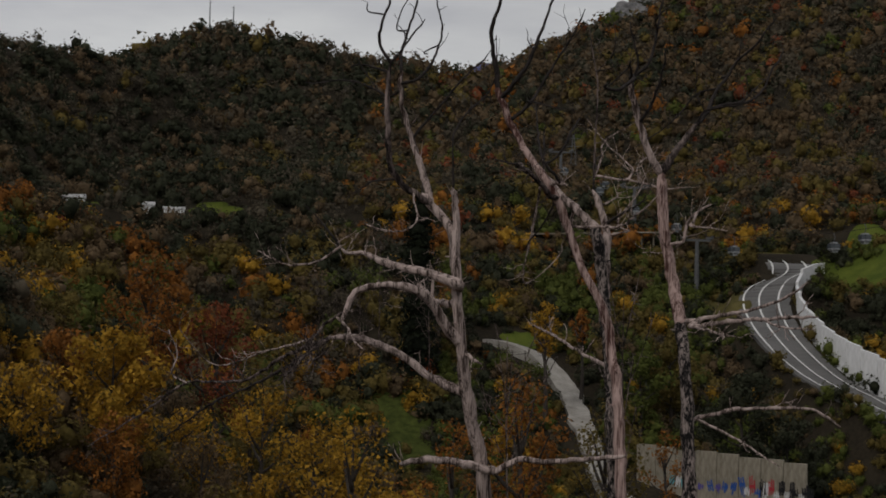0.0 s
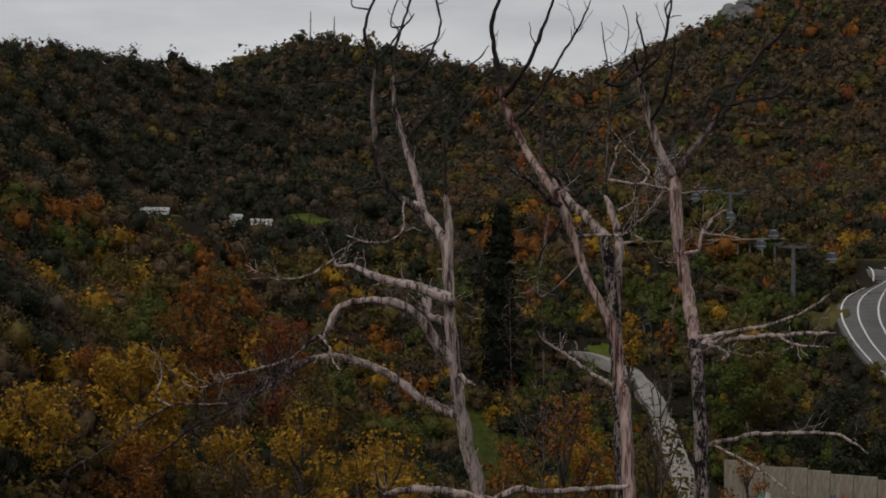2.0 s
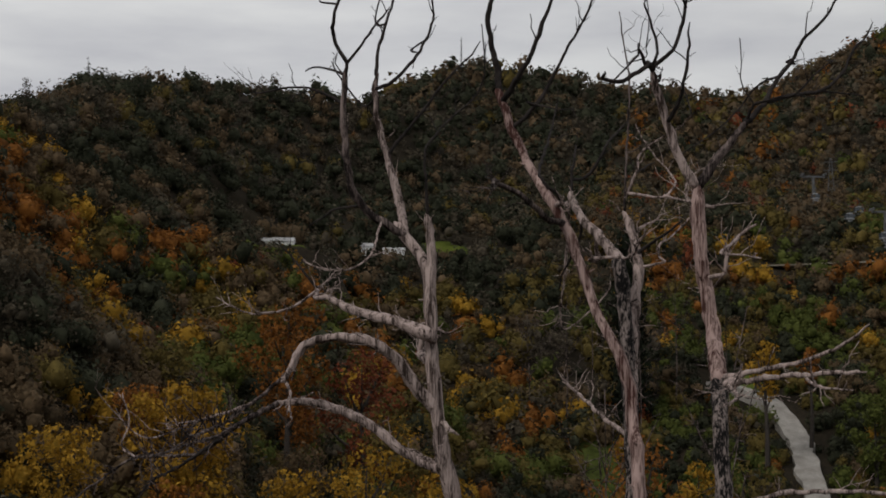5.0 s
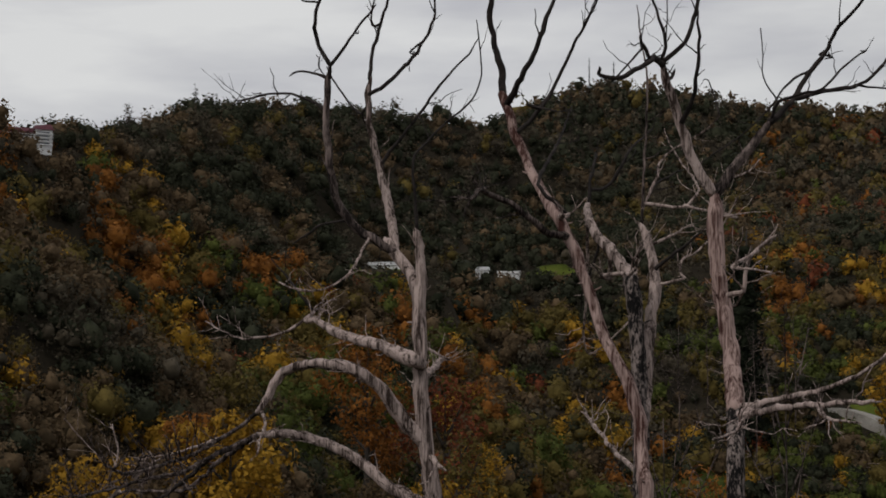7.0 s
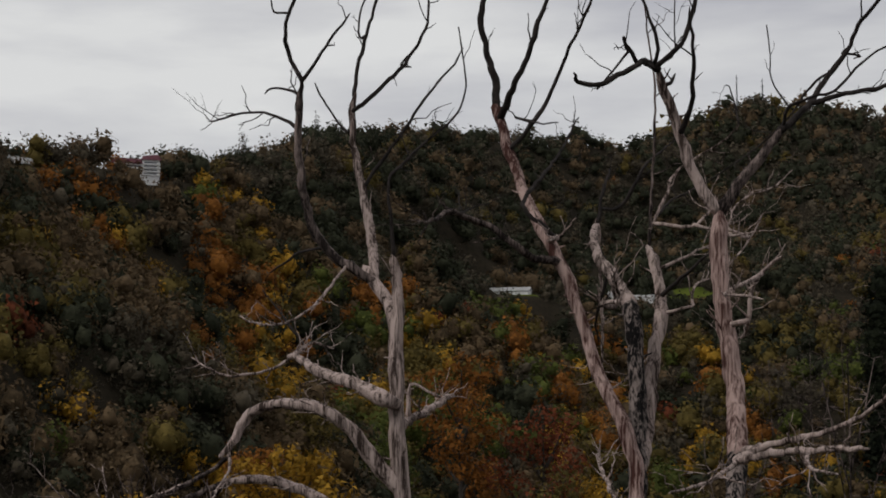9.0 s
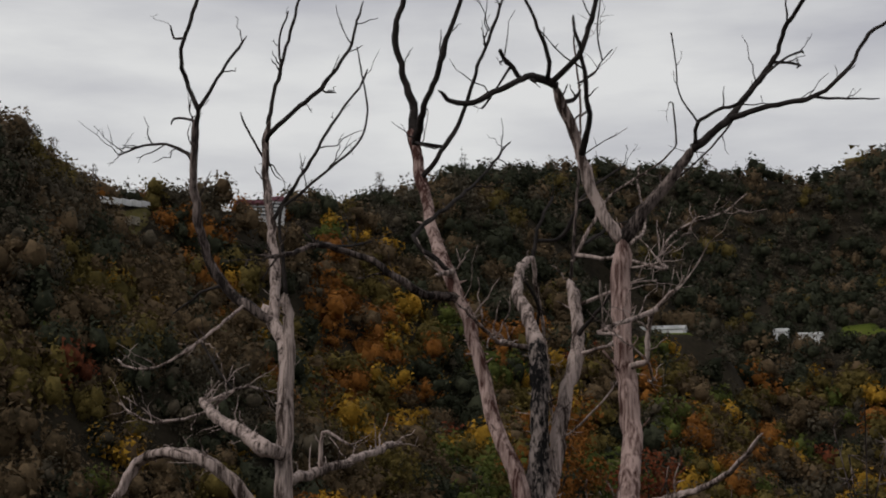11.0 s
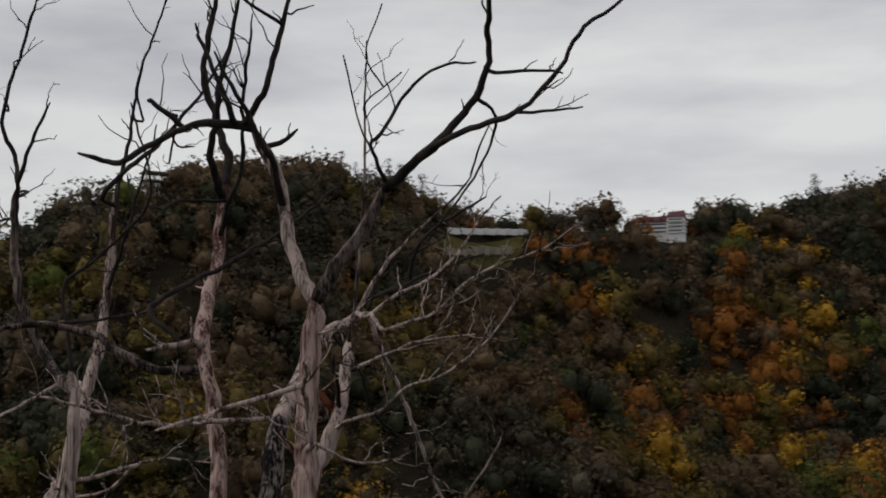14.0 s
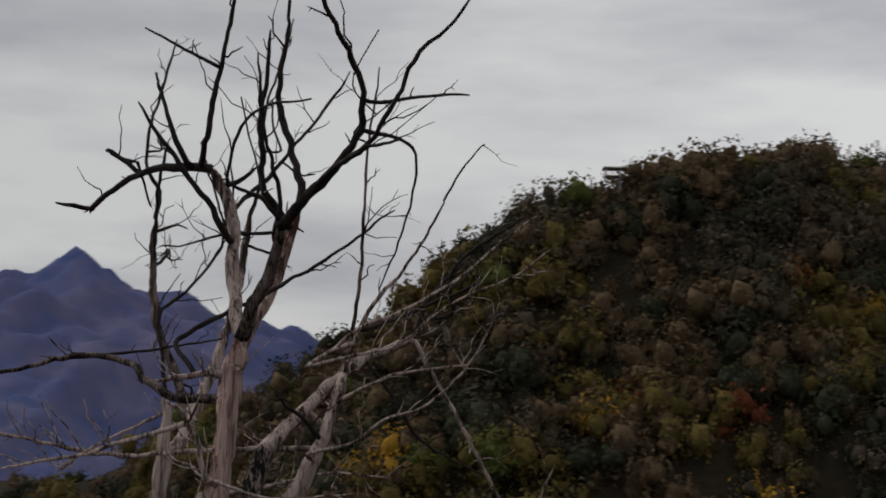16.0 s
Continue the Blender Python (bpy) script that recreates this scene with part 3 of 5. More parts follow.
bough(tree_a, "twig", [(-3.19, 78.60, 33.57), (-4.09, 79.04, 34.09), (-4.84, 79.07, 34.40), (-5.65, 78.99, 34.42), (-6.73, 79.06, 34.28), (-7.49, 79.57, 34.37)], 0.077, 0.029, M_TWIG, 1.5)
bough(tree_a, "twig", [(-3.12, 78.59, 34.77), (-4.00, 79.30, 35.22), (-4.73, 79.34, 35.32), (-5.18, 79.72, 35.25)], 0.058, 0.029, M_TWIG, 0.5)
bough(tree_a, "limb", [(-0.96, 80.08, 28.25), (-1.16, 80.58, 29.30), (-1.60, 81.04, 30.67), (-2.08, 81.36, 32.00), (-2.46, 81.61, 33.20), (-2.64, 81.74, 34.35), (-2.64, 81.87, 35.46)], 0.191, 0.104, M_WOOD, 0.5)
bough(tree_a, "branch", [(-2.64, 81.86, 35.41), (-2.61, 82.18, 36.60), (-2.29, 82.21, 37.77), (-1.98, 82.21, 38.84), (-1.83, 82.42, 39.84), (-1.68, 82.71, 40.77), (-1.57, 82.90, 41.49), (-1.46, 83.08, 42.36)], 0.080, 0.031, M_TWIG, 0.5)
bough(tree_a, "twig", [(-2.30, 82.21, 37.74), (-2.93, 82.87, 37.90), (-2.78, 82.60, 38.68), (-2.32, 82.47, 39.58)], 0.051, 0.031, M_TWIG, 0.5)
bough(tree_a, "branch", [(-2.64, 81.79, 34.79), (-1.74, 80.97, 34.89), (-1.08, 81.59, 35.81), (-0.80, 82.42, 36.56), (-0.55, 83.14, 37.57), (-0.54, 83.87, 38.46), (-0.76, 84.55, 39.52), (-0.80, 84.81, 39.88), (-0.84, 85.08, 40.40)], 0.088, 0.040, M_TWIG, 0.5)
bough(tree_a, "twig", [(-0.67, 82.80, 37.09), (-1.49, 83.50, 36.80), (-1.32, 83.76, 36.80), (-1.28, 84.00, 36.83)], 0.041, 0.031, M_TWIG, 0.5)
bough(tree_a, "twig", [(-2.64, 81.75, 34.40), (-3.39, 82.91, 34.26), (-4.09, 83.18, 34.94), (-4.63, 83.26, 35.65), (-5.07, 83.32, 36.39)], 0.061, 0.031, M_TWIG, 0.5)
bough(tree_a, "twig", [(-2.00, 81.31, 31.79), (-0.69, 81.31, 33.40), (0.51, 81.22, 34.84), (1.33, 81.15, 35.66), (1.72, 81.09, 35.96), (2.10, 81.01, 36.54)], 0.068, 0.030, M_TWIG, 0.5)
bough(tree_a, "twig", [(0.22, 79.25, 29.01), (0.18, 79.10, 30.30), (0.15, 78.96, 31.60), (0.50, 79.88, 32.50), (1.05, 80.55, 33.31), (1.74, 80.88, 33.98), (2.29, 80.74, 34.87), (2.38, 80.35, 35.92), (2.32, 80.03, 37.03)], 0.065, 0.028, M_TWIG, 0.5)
bough(tree_a, "twig", [(-1.83, 79.81, 28.83), (-1.72, 78.57, 28.12), (-1.54, 77.26, 27.45), (-1.71, 76.34, 26.85), (-2.41, 75.89, 26.48), (-3.36, 75.80, 26.58), (-4.16, 76.29, 26.90)], 0.058, 0.029, M_WOOD)
bough(tree_a, "twig", [(-2.63, 79.67, 29.48), (-3.89, 80.12, 29.39), (-4.45, 80.05, 29.02), (-4.96, 79.87, 28.68)], 0.058, 0.029, M_TWIG)
bough(tree_a, "limb", [(0.48, 78.97, 23.93), (0.54, 77.98, 24.03), (-0.74, 78.55, 24.55), (-1.93, 79.25, 24.85), (-3.18, 80.05, 25.21), (-4.49, 80.89, 25.78)], 0.252, 0.126, M_WOOD, 2.2)
bough(tree_a, "branch", [(-4.49, 80.89, 25.78), (-5.25, 81.89, 25.74), (-5.66, 83.44, 26.07), (-6.08, 85.18, 26.48), (-6.24, 87.45, 26.39)], 0.100, 0.030, M_WOOD)
bough(tree_a, "twig", [(-5.84, 84.18, 26.25), (-7.04, 83.75, 25.42), (-8.18, 82.94, 25.13), (-9.05, 82.84, 25.34), (-10.15, 82.93, 25.88)], 0.073, 0.032, M_WOOD, 1.6)
bough(tree_a, "twig", [(-5.89, 84.38, 26.29), (-6.27, 84.18, 26.79), (-7.02, 84.20, 27.73), (-7.90, 84.41, 28.59)], 0.062, 0.021, M_TWIG)
bough(tree_a, "limb", [(0.74, 78.85, 21.03), (-0.07, 78.40, 22.06), (-0.73, 77.97, 23.05), (-1.60, 77.53, 23.74), (-3.07, 77.40, 23.92), (-4.23, 77.71, 23.73), (-4.78, 77.83, 23.38), (-5.06, 77.48, 22.58), (-5.12, 76.98, 22.18)], 0.275, 0.137, M_WOOD, 1.8)
bough(tree_a, "branch", [(-5.06, 77.48, 22.58), (-6.08, 78.86, 22.02), (-6.49, 77.76, 21.45), (-6.74, 76.42, 20.94), (-6.62, 74.66, 20.64), (-6.35, 72.51, 20.48), (-6.03, 70.14, 20.29), (-5.60, 67.78, 20.29), (-4.99, 65.51, 20.60)], 0.093, 0.043, M_WOODDARK, 2.2)
bough(tree_a, "twig", [(-5.50, 78.08, 22.34), (-4.86, 77.03, 21.73), (-4.43, 75.57, 21.08), (-3.85, 74.09, 20.72)], 0.066, 0.028, M_WOOD)
bough(tree_a, "limb", [(1.10, 79.28, 18.56), (-0.61, 79.54, 19.27), (-1.59, 79.57, 19.97), (-2.52, 79.64, 20.54), (-3.51, 79.60, 20.98), (-4.55, 79.31, 21.29), (-5.92, 78.66, 21.29)], 0.249, 0.130, M_WOOD, 1.5)
bough(tree_a, "branch", [(-5.92, 78.66, 21.29), (-6.65, 76.58, 20.59), (-7.08, 75.35, 20.08), (-7.08, 73.90, 19.95), (-6.92, 72.26, 19.95), (-6.95, 70.55, 19.75), (-7.01, 68.82, 19.62), (-6.87, 67.13, 19.58), (-6.19, 65.68, 19.82)], 0.105, 0.028, M_WOODDARK, 2.6)
bough(tree_a, "twig", [(-6.62, 77.08, 21.19), (-9.08, 77.79, 20.51), (-11.55, 78.51, 19.84), (-13.05, 78.00, 21.24), (-13.28, 77.50, 21.80), (-13.14, 77.00, 21.88)], 0.059, 0.020, M_WOOD)
bough(tree_a, "branch", [(-6.74, 76.33, 20.49), (-8.40, 77.42, 19.50), (-10.10, 78.63, 18.66), (-11.92, 80.22, 17.88), (-13.71, 82.21, 16.71), (-15.62, 84.35, 15.44)], 0.093, 0.028, M_TWIG, 2.0)
bough(tree_a, "branch", [(0.65, 78.79, 21.15), (0.75, 78.80, 20.71), (1.25, 78.40, 20.41), (1.74, 78.00, 20.12)], 0.144, 0.064, M_WOOD)
bough(tree_a, "limb", [(0.53, 78.90, 23.21), (0.04, 79.88, 23.09), (-0.84, 82.89, 23.42), (-1.24, 86.09, 23.97), (-1.74, 89.22, 24.52)], 0.187, 0.112, M_WOOD)
bough(tree_a, "branch", [(-0.81, 82.80, 23.41), (-0.71, 82.69, 24.70), (-0.09, 82.81, 24.47), (0.51, 82.82, 24.18)], 0.078, 0.040, M_WOOD)
bough(tree_a, "limb", [(1.86, 80.19, 14.84), (2.54, 78.50, 14.75), (3.78, 78.00, 15.41), (4.86, 77.50, 15.32), (6.44, 77.00, 15.49), (7.85, 76.50, 15.65), (8.85, 76.00, 15.81)], 0.185, 0.095, M_WOOD, 0.3)
bough(tree_a, "limb", [(2.49, 78.62, 14.76), (-0.30, 77.88, 15.33), (-1.76, 77.25, 15.22), (-2.07, 76.62, 15.19), (-2.09, 76.00, 15.21)], 0.239, 0.106, M_WOOD)
bough(tree_a, "branch", [(-5.89, 78.68, 21.29), (-8.20, 80.90, 20.40), (-10.70, 82.30, 19.00), (-13.70, 82.70, 18.80), (-15.60, 81.90, 17.40), (-18.40, 80.60, 15.50)], 0.108, 0.031, M_WOODDARK, 2.0)
bough(tree_a, "twig", [(-13.70, 82.70, 18.80), (-14.60, 83.30, 19.30), (-14.40, 83.60, 20.40), (-15.00, 84.10, 21.60)], 0.054, 0.027, M_WOOD)
tree_b = dead_tree("leaning barkless dead tree with reddish grey wood", (9.16, 78.47, 6.0))
bough(tree_b, "trunk", [(9.16, 78.47, 6.00), (8.94, 79.00, 12.31), (8.72, 79.52, 18.62), (8.51, 80.08, 20.39), (8.32, 80.47, 22.05), (7.80, 80.49, 23.46), (7.11, 80.70, 24.81), (6.54, 80.91, 26.23), (6.06, 81.00, 27.69), (5.42, 81.02, 29.17), (4.52, 81.52, 30.57), (3.71, 82.27, 31.92), (3.05, 82.75, 33.35), (2.52, 83.14, 34.83)], 0.323, 0.169, M_WOODRED)
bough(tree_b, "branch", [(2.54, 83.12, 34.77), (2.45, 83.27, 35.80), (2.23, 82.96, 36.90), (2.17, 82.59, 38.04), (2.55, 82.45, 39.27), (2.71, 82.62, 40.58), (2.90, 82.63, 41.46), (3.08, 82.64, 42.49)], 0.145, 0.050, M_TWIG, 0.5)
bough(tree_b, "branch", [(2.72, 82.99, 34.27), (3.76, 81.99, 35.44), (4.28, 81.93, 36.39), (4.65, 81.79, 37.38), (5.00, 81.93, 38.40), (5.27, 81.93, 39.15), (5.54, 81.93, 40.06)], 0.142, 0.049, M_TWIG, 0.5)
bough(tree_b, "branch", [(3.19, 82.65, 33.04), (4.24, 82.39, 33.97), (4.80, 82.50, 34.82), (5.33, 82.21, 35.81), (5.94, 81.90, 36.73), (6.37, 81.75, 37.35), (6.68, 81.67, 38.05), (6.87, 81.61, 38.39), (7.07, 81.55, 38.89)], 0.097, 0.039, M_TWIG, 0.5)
bough(tree_b, "branch", [(5.63, 81.01, 28.70), (5.24, 80.22, 28.73), (5.09, 79.43, 28.78), (4.68, 78.81, 29.25), (3.98, 78.22, 29.79), (3.45, 77.57, 30.04), (3.46, 76.39, 29.97), (3.69, 74.96, 29.58), (3.97, 73.23, 29.19)], 0.146, 0.047, M_WOODDARK)
bough(tree_b, "twig", [(3.45, 77.13, 30.01), (2.94, 79.03, 30.34), (2.33, 80.96, 30.76)], 0.053, 0.026, M_TWIG)
bough(tree_b, "branch", [(8.57, 79.91, 19.86), (7.27, 82.00, 20.62), (6.26, 83.99, 21.34), (5.33, 86.09, 21.94), (4.62, 88.37, 22.36)], 0.108, 0.045, M_WOOD)
bough(tree_b, "branch", [(5.23, 81.13, 29.47), (5.73, 80.33, 29.51), (5.88, 79.67, 29.36), (6.00, 79.00, 29.23)], 0.123, 0.061, M_WOOD)
bough(tree_b, "branch", [(5.77, 80.13, 29.47), (4.80, 79.66, 30.58), (4.70, 82.02, 31.91), (4.71, 84.14, 33.28), (4.72, 85.97, 34.78)], 0.084, 0.036, M_TWIG, 0.5)
bough(tree_b, "twig", [(4.24, 82.39, 33.97), (4.05, 81.00, 33.85), (4.58, 80.33, 33.63), (5.41, 79.66, 33.29), (6.33, 79.00, 33.13)], 0.057, 0.024, M_TWIG, 0.5)
tree_c = dead_tree("dead tree with black flaking bark and pale upper stem", (8.74, 79.09, 6.0))
bough(tree_c, "trunk", [(8.74, 79.09, 6.00), (8.59, 79.69, 12.82), (8.44, 80.30, 19.64), (8.27, 80.81, 21.78), (8.15, 81.48, 23.63), (8.04, 81.72, 25.13), (7.94, 81.91, 26.33), (7.78, 82.15, 27.29)], 0.292, 0.275, M_BARK)
bough(tree_c, "limb", [(7.78, 82.15, 27.29), (6.79, 83.25, 28.42), (6.03, 84.09, 29.26), (5.50, 85.30, 30.15), (5.23, 86.66, 30.76)], 0.233, 0.113, M_WOOD)
bough(tree_c, "branch", [(5.23, 86.66, 30.76), (5.28, 86.99, 31.76), (5.33, 87.48, 32.50), (5.32, 87.93, 32.92), (5.29, 88.17, 33.14)], 0.082, 0.041, M_TWIG, 0.5)
bough(tree_c, "branch", [(5.26, 86.85, 31.33), (5.72, 87.73, 31.50), (6.21, 87.61, 32.00), (6.56, 87.52, 32.50), (6.79, 87.83, 33.08), (7.10, 88.58, 33.68), (7.51, 89.57, 34.30)], 0.083, 0.041, M_TWIG, 0.5)
bough(tree_c, "limb", [(8.27, 80.81, 21.78), (8.31, 81.86, 22.89), (8.34, 82.72, 25.43), (8.43, 83.03, 26.15), (8.48, 83.38, 26.94), (8.39, 83.74, 27.82), (8.15, 84.05, 28.70), (7.84, 84.34, 29.52)], 0.295, 0.150, M_WOOD)
bough(tree_c, "twig", [(7.84, 84.34, 29.52), (7.88, 84.55, 30.99), (7.94, 84.68, 32.40), (8.02, 84.71, 33.85), (8.04, 84.74, 35.23), (7.91, 84.83, 36.50), (7.73, 84.99, 37.58), (7.68, 85.03, 37.97), (7.63, 85.07, 38.52)], 0.064, 0.029, M_WOODDARK, 0.5)
bough(tree_c, "twig", [(7.94, 84.81, 36.16), (8.82, 84.26, 36.29), (8.78, 84.84, 36.81), (8.91, 85.44, 37.34)], 0.036, 0.014, M_TWIG, 0.5)
bough(tree_c, "twig", [(8.79, 84.89, 36.86), (8.96, 84.17, 37.63), (8.90, 84.54, 38.66), (8.70, 84.91, 39.36)], 0.029, 0.014, M_TWIG, 0.5)
bough(tree_c, "twig", [(7.86, 84.43, 30.14), (8.34, 85.02, 31.46), (8.43, 85.72, 32.30), (9.40, 86.16, 33.07), (10.27, 86.38, 33.63), (10.66, 86.59, 34.15)], 0.070, 0.028, M_WOOD, 0.5)
bough(tree_c, "twig", [(10.66, 86.59, 34.15), (10.42, 87.08, 35.03), (10.08, 87.71, 35.83), (9.90, 87.83, 35.89)], 0.035, 0.022, M_TWIG, 0.5)
bough(tree_c, "twig", [(7.94, 84.53, 30.37), (9.50, 83.85, 30.10), (10.01, 84.56, 30.70), (9.86, 85.70, 31.22), (9.19, 87.20, 32.15), (8.36, 88.61, 33.35), (7.93, 89.81, 34.32)], 0.062, 0.027, M_WOOD, 0.5)
bough(tree_c, "twig", [(9.57, 83.94, 30.18), (11.62, 83.02, 29.52), (11.03, 84.30, 29.87), (10.46, 85.47, 30.21), (10.46, 86.45, 31.02), (10.79, 87.25, 31.56), (11.54, 88.32, 32.03), (12.09, 89.29, 32.80)], 0.059, 0.026, M_WOOD, 1.4)
bough(tree_c, "twig", [(8.18, 84.02, 28.61), (9.07, 84.94, 29.20), (9.31, 86.00, 29.56), (9.46, 87.60, 29.80)], 0.063, 0.028, M_WOOD)
bough(tree_c, "twig", [(8.47, 83.44, 27.08), (9.58, 83.27, 27.26), (9.31, 84.48, 27.58), (9.29, 85.27, 28.20), (9.70, 86.33, 28.61), (10.51, 87.29, 29.56), (11.20, 88.01, 31.00)], 0.061, 0.027, M_WOOD)
bough(tree_c, "branch", [(5.23, 86.66, 30.76), (4.79, 88.50, 27.77), (4.36, 90.34, 24.79), (5.76, 90.37, 25.61), (6.52, 90.55, 26.50), (6.69, 90.78, 27.15)], 0.081, 0.032, M_WOOD)
bough(tree_c, "twig", [(5.56, 85.16, 30.05), (5.78, 86.03, 28.93), (5.22, 86.85, 27.80), (4.65, 88.14, 27.10), (4.34, 89.49, 26.53)], 0.060, 0.030, M_TWIG)
bough(tree_c, "branch", [(6.69, 83.36, 28.53), (6.61, 84.34, 27.49), (6.49, 83.29, 27.40), (6.80, 81.95, 27.35), (7.68, 80.21, 27.23), (8.57, 78.02, 27.09), (9.10, 75.94, 27.43), (9.46, 74.39, 27.75)], 0.094, 0.039, M_WOOD)
bough(tree_c, "twig", [(8.41, 83.67, 27.65), (9.31, 83.02, 28.26), (9.85, 82.57, 28.52), (10.45, 82.22, 28.90)], 0.077, 0.038, M_TWIG)
bough(tree_c, "twig", [(8.08, 84.70, 30.74), (8.07, 86.19, 31.31), (8.49, 87.33, 31.86), (8.92, 88.40, 32.28)], 0.069, 0.030, M_TWIG, 0.5)
tree_d = dead_tree("tall forked dead tree with dark bare upper branches", (12.29, 76.49, 6.0))
bough(tree_d, "trunk", [(12.29, 76.49, 6.00), (12.13, 77.48, 12.99), (11.98, 78.48, 19.98), (11.89, 79.53, 22.21)], 0.327, 0.297, M_BARK)
bough(tree_d, "limb", [(11.89, 79.53, 22.21), (11.67, 80.48, 24.19), (11.43, 80.76, 25.76), (11.23, 80.93, 26.99), (11.15, 81.01, 28.23), (11.12, 81.14, 29.31), (11.06, 81.26, 30.29)], 0.297, 0.258, M_WOODRED)
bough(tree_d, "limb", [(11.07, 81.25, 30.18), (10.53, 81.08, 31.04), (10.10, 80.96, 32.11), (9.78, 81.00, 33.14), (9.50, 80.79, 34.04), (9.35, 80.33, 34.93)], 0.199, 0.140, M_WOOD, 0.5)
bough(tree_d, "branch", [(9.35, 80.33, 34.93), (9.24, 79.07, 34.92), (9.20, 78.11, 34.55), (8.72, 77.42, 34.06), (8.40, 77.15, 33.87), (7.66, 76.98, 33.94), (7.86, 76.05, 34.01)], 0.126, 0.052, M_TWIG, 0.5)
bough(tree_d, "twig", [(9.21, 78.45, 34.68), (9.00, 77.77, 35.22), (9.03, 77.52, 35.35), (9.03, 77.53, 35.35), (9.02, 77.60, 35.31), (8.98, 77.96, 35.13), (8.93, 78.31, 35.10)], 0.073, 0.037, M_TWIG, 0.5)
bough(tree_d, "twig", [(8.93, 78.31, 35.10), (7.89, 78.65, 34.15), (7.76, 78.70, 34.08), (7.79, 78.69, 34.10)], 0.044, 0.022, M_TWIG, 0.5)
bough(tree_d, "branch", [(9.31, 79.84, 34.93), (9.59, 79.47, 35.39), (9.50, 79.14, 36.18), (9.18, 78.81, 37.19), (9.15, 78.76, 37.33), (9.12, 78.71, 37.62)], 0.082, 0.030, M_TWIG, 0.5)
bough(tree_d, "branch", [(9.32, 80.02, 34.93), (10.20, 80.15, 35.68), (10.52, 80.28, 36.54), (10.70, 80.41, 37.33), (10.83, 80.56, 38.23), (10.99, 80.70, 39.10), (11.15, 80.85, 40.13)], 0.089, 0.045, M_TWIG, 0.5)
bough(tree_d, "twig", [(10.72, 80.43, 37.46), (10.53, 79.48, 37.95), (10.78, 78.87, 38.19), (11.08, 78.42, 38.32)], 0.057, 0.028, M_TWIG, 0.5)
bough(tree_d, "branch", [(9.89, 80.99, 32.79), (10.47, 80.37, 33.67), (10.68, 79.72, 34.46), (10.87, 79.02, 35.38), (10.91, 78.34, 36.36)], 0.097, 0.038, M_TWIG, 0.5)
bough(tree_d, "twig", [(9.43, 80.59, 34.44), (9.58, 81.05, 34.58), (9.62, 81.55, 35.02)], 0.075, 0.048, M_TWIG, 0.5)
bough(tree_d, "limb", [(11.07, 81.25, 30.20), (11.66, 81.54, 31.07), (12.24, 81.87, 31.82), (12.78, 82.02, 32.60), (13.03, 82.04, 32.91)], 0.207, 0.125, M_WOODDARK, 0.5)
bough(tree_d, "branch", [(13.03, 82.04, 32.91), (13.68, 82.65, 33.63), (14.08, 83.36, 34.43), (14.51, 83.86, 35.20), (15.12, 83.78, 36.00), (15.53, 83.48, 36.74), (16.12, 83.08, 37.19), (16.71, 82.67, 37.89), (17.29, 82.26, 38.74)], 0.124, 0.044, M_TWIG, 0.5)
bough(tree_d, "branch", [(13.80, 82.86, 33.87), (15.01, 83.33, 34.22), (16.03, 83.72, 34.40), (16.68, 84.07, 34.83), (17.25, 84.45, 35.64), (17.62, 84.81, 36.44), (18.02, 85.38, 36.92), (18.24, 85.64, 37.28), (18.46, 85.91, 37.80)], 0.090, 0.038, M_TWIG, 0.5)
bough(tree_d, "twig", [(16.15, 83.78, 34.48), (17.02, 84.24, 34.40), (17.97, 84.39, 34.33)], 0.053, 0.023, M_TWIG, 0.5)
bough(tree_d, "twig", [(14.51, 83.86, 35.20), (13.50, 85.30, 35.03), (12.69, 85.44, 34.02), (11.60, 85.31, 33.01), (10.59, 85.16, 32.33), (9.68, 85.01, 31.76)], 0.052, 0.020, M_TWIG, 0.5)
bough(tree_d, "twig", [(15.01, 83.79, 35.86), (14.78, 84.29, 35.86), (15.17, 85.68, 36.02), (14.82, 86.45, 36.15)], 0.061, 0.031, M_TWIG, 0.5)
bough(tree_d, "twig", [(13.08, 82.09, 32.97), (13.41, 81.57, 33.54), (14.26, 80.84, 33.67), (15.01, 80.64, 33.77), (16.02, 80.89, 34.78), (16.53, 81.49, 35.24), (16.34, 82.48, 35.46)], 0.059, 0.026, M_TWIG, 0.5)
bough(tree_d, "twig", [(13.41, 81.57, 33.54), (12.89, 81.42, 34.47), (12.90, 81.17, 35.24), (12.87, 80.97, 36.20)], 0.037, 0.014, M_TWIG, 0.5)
bough(tree_d, "branch", [(11.87, 79.60, 22.35), (13.96, 77.97, 22.76), (15.27, 76.99, 23.03), (16.35, 76.05, 23.50), (17.33, 75.19, 24.28)], 0.133, 0.048, M_WOOD, 0.25)
bough(tree_d, "branch", [(12.78, 78.89, 22.53), (12.16, 77.98, 22.10), (13.36, 76.32, 22.31), (14.64, 74.74, 22.43), (15.75, 73.18, 22.50), (17.03, 71.54, 22.53)], 0.144, 0.059, M_WOOD, 0.25)
bough(tree_d, "twig", [(14.99, 74.25, 22.45), (15.38, 72.06, 22.07), (16.43, 69.95, 21.93)], 0.067, 0.033, M_WOOD)
bough(tree_d, "branch", [(12.26, 77.84, 22.12), (12.59, 74.74, 21.86), (12.67, 71.90, 21.62), (12.29, 69.67, 21.45)], 0.082, 0.035, M_WOOD)
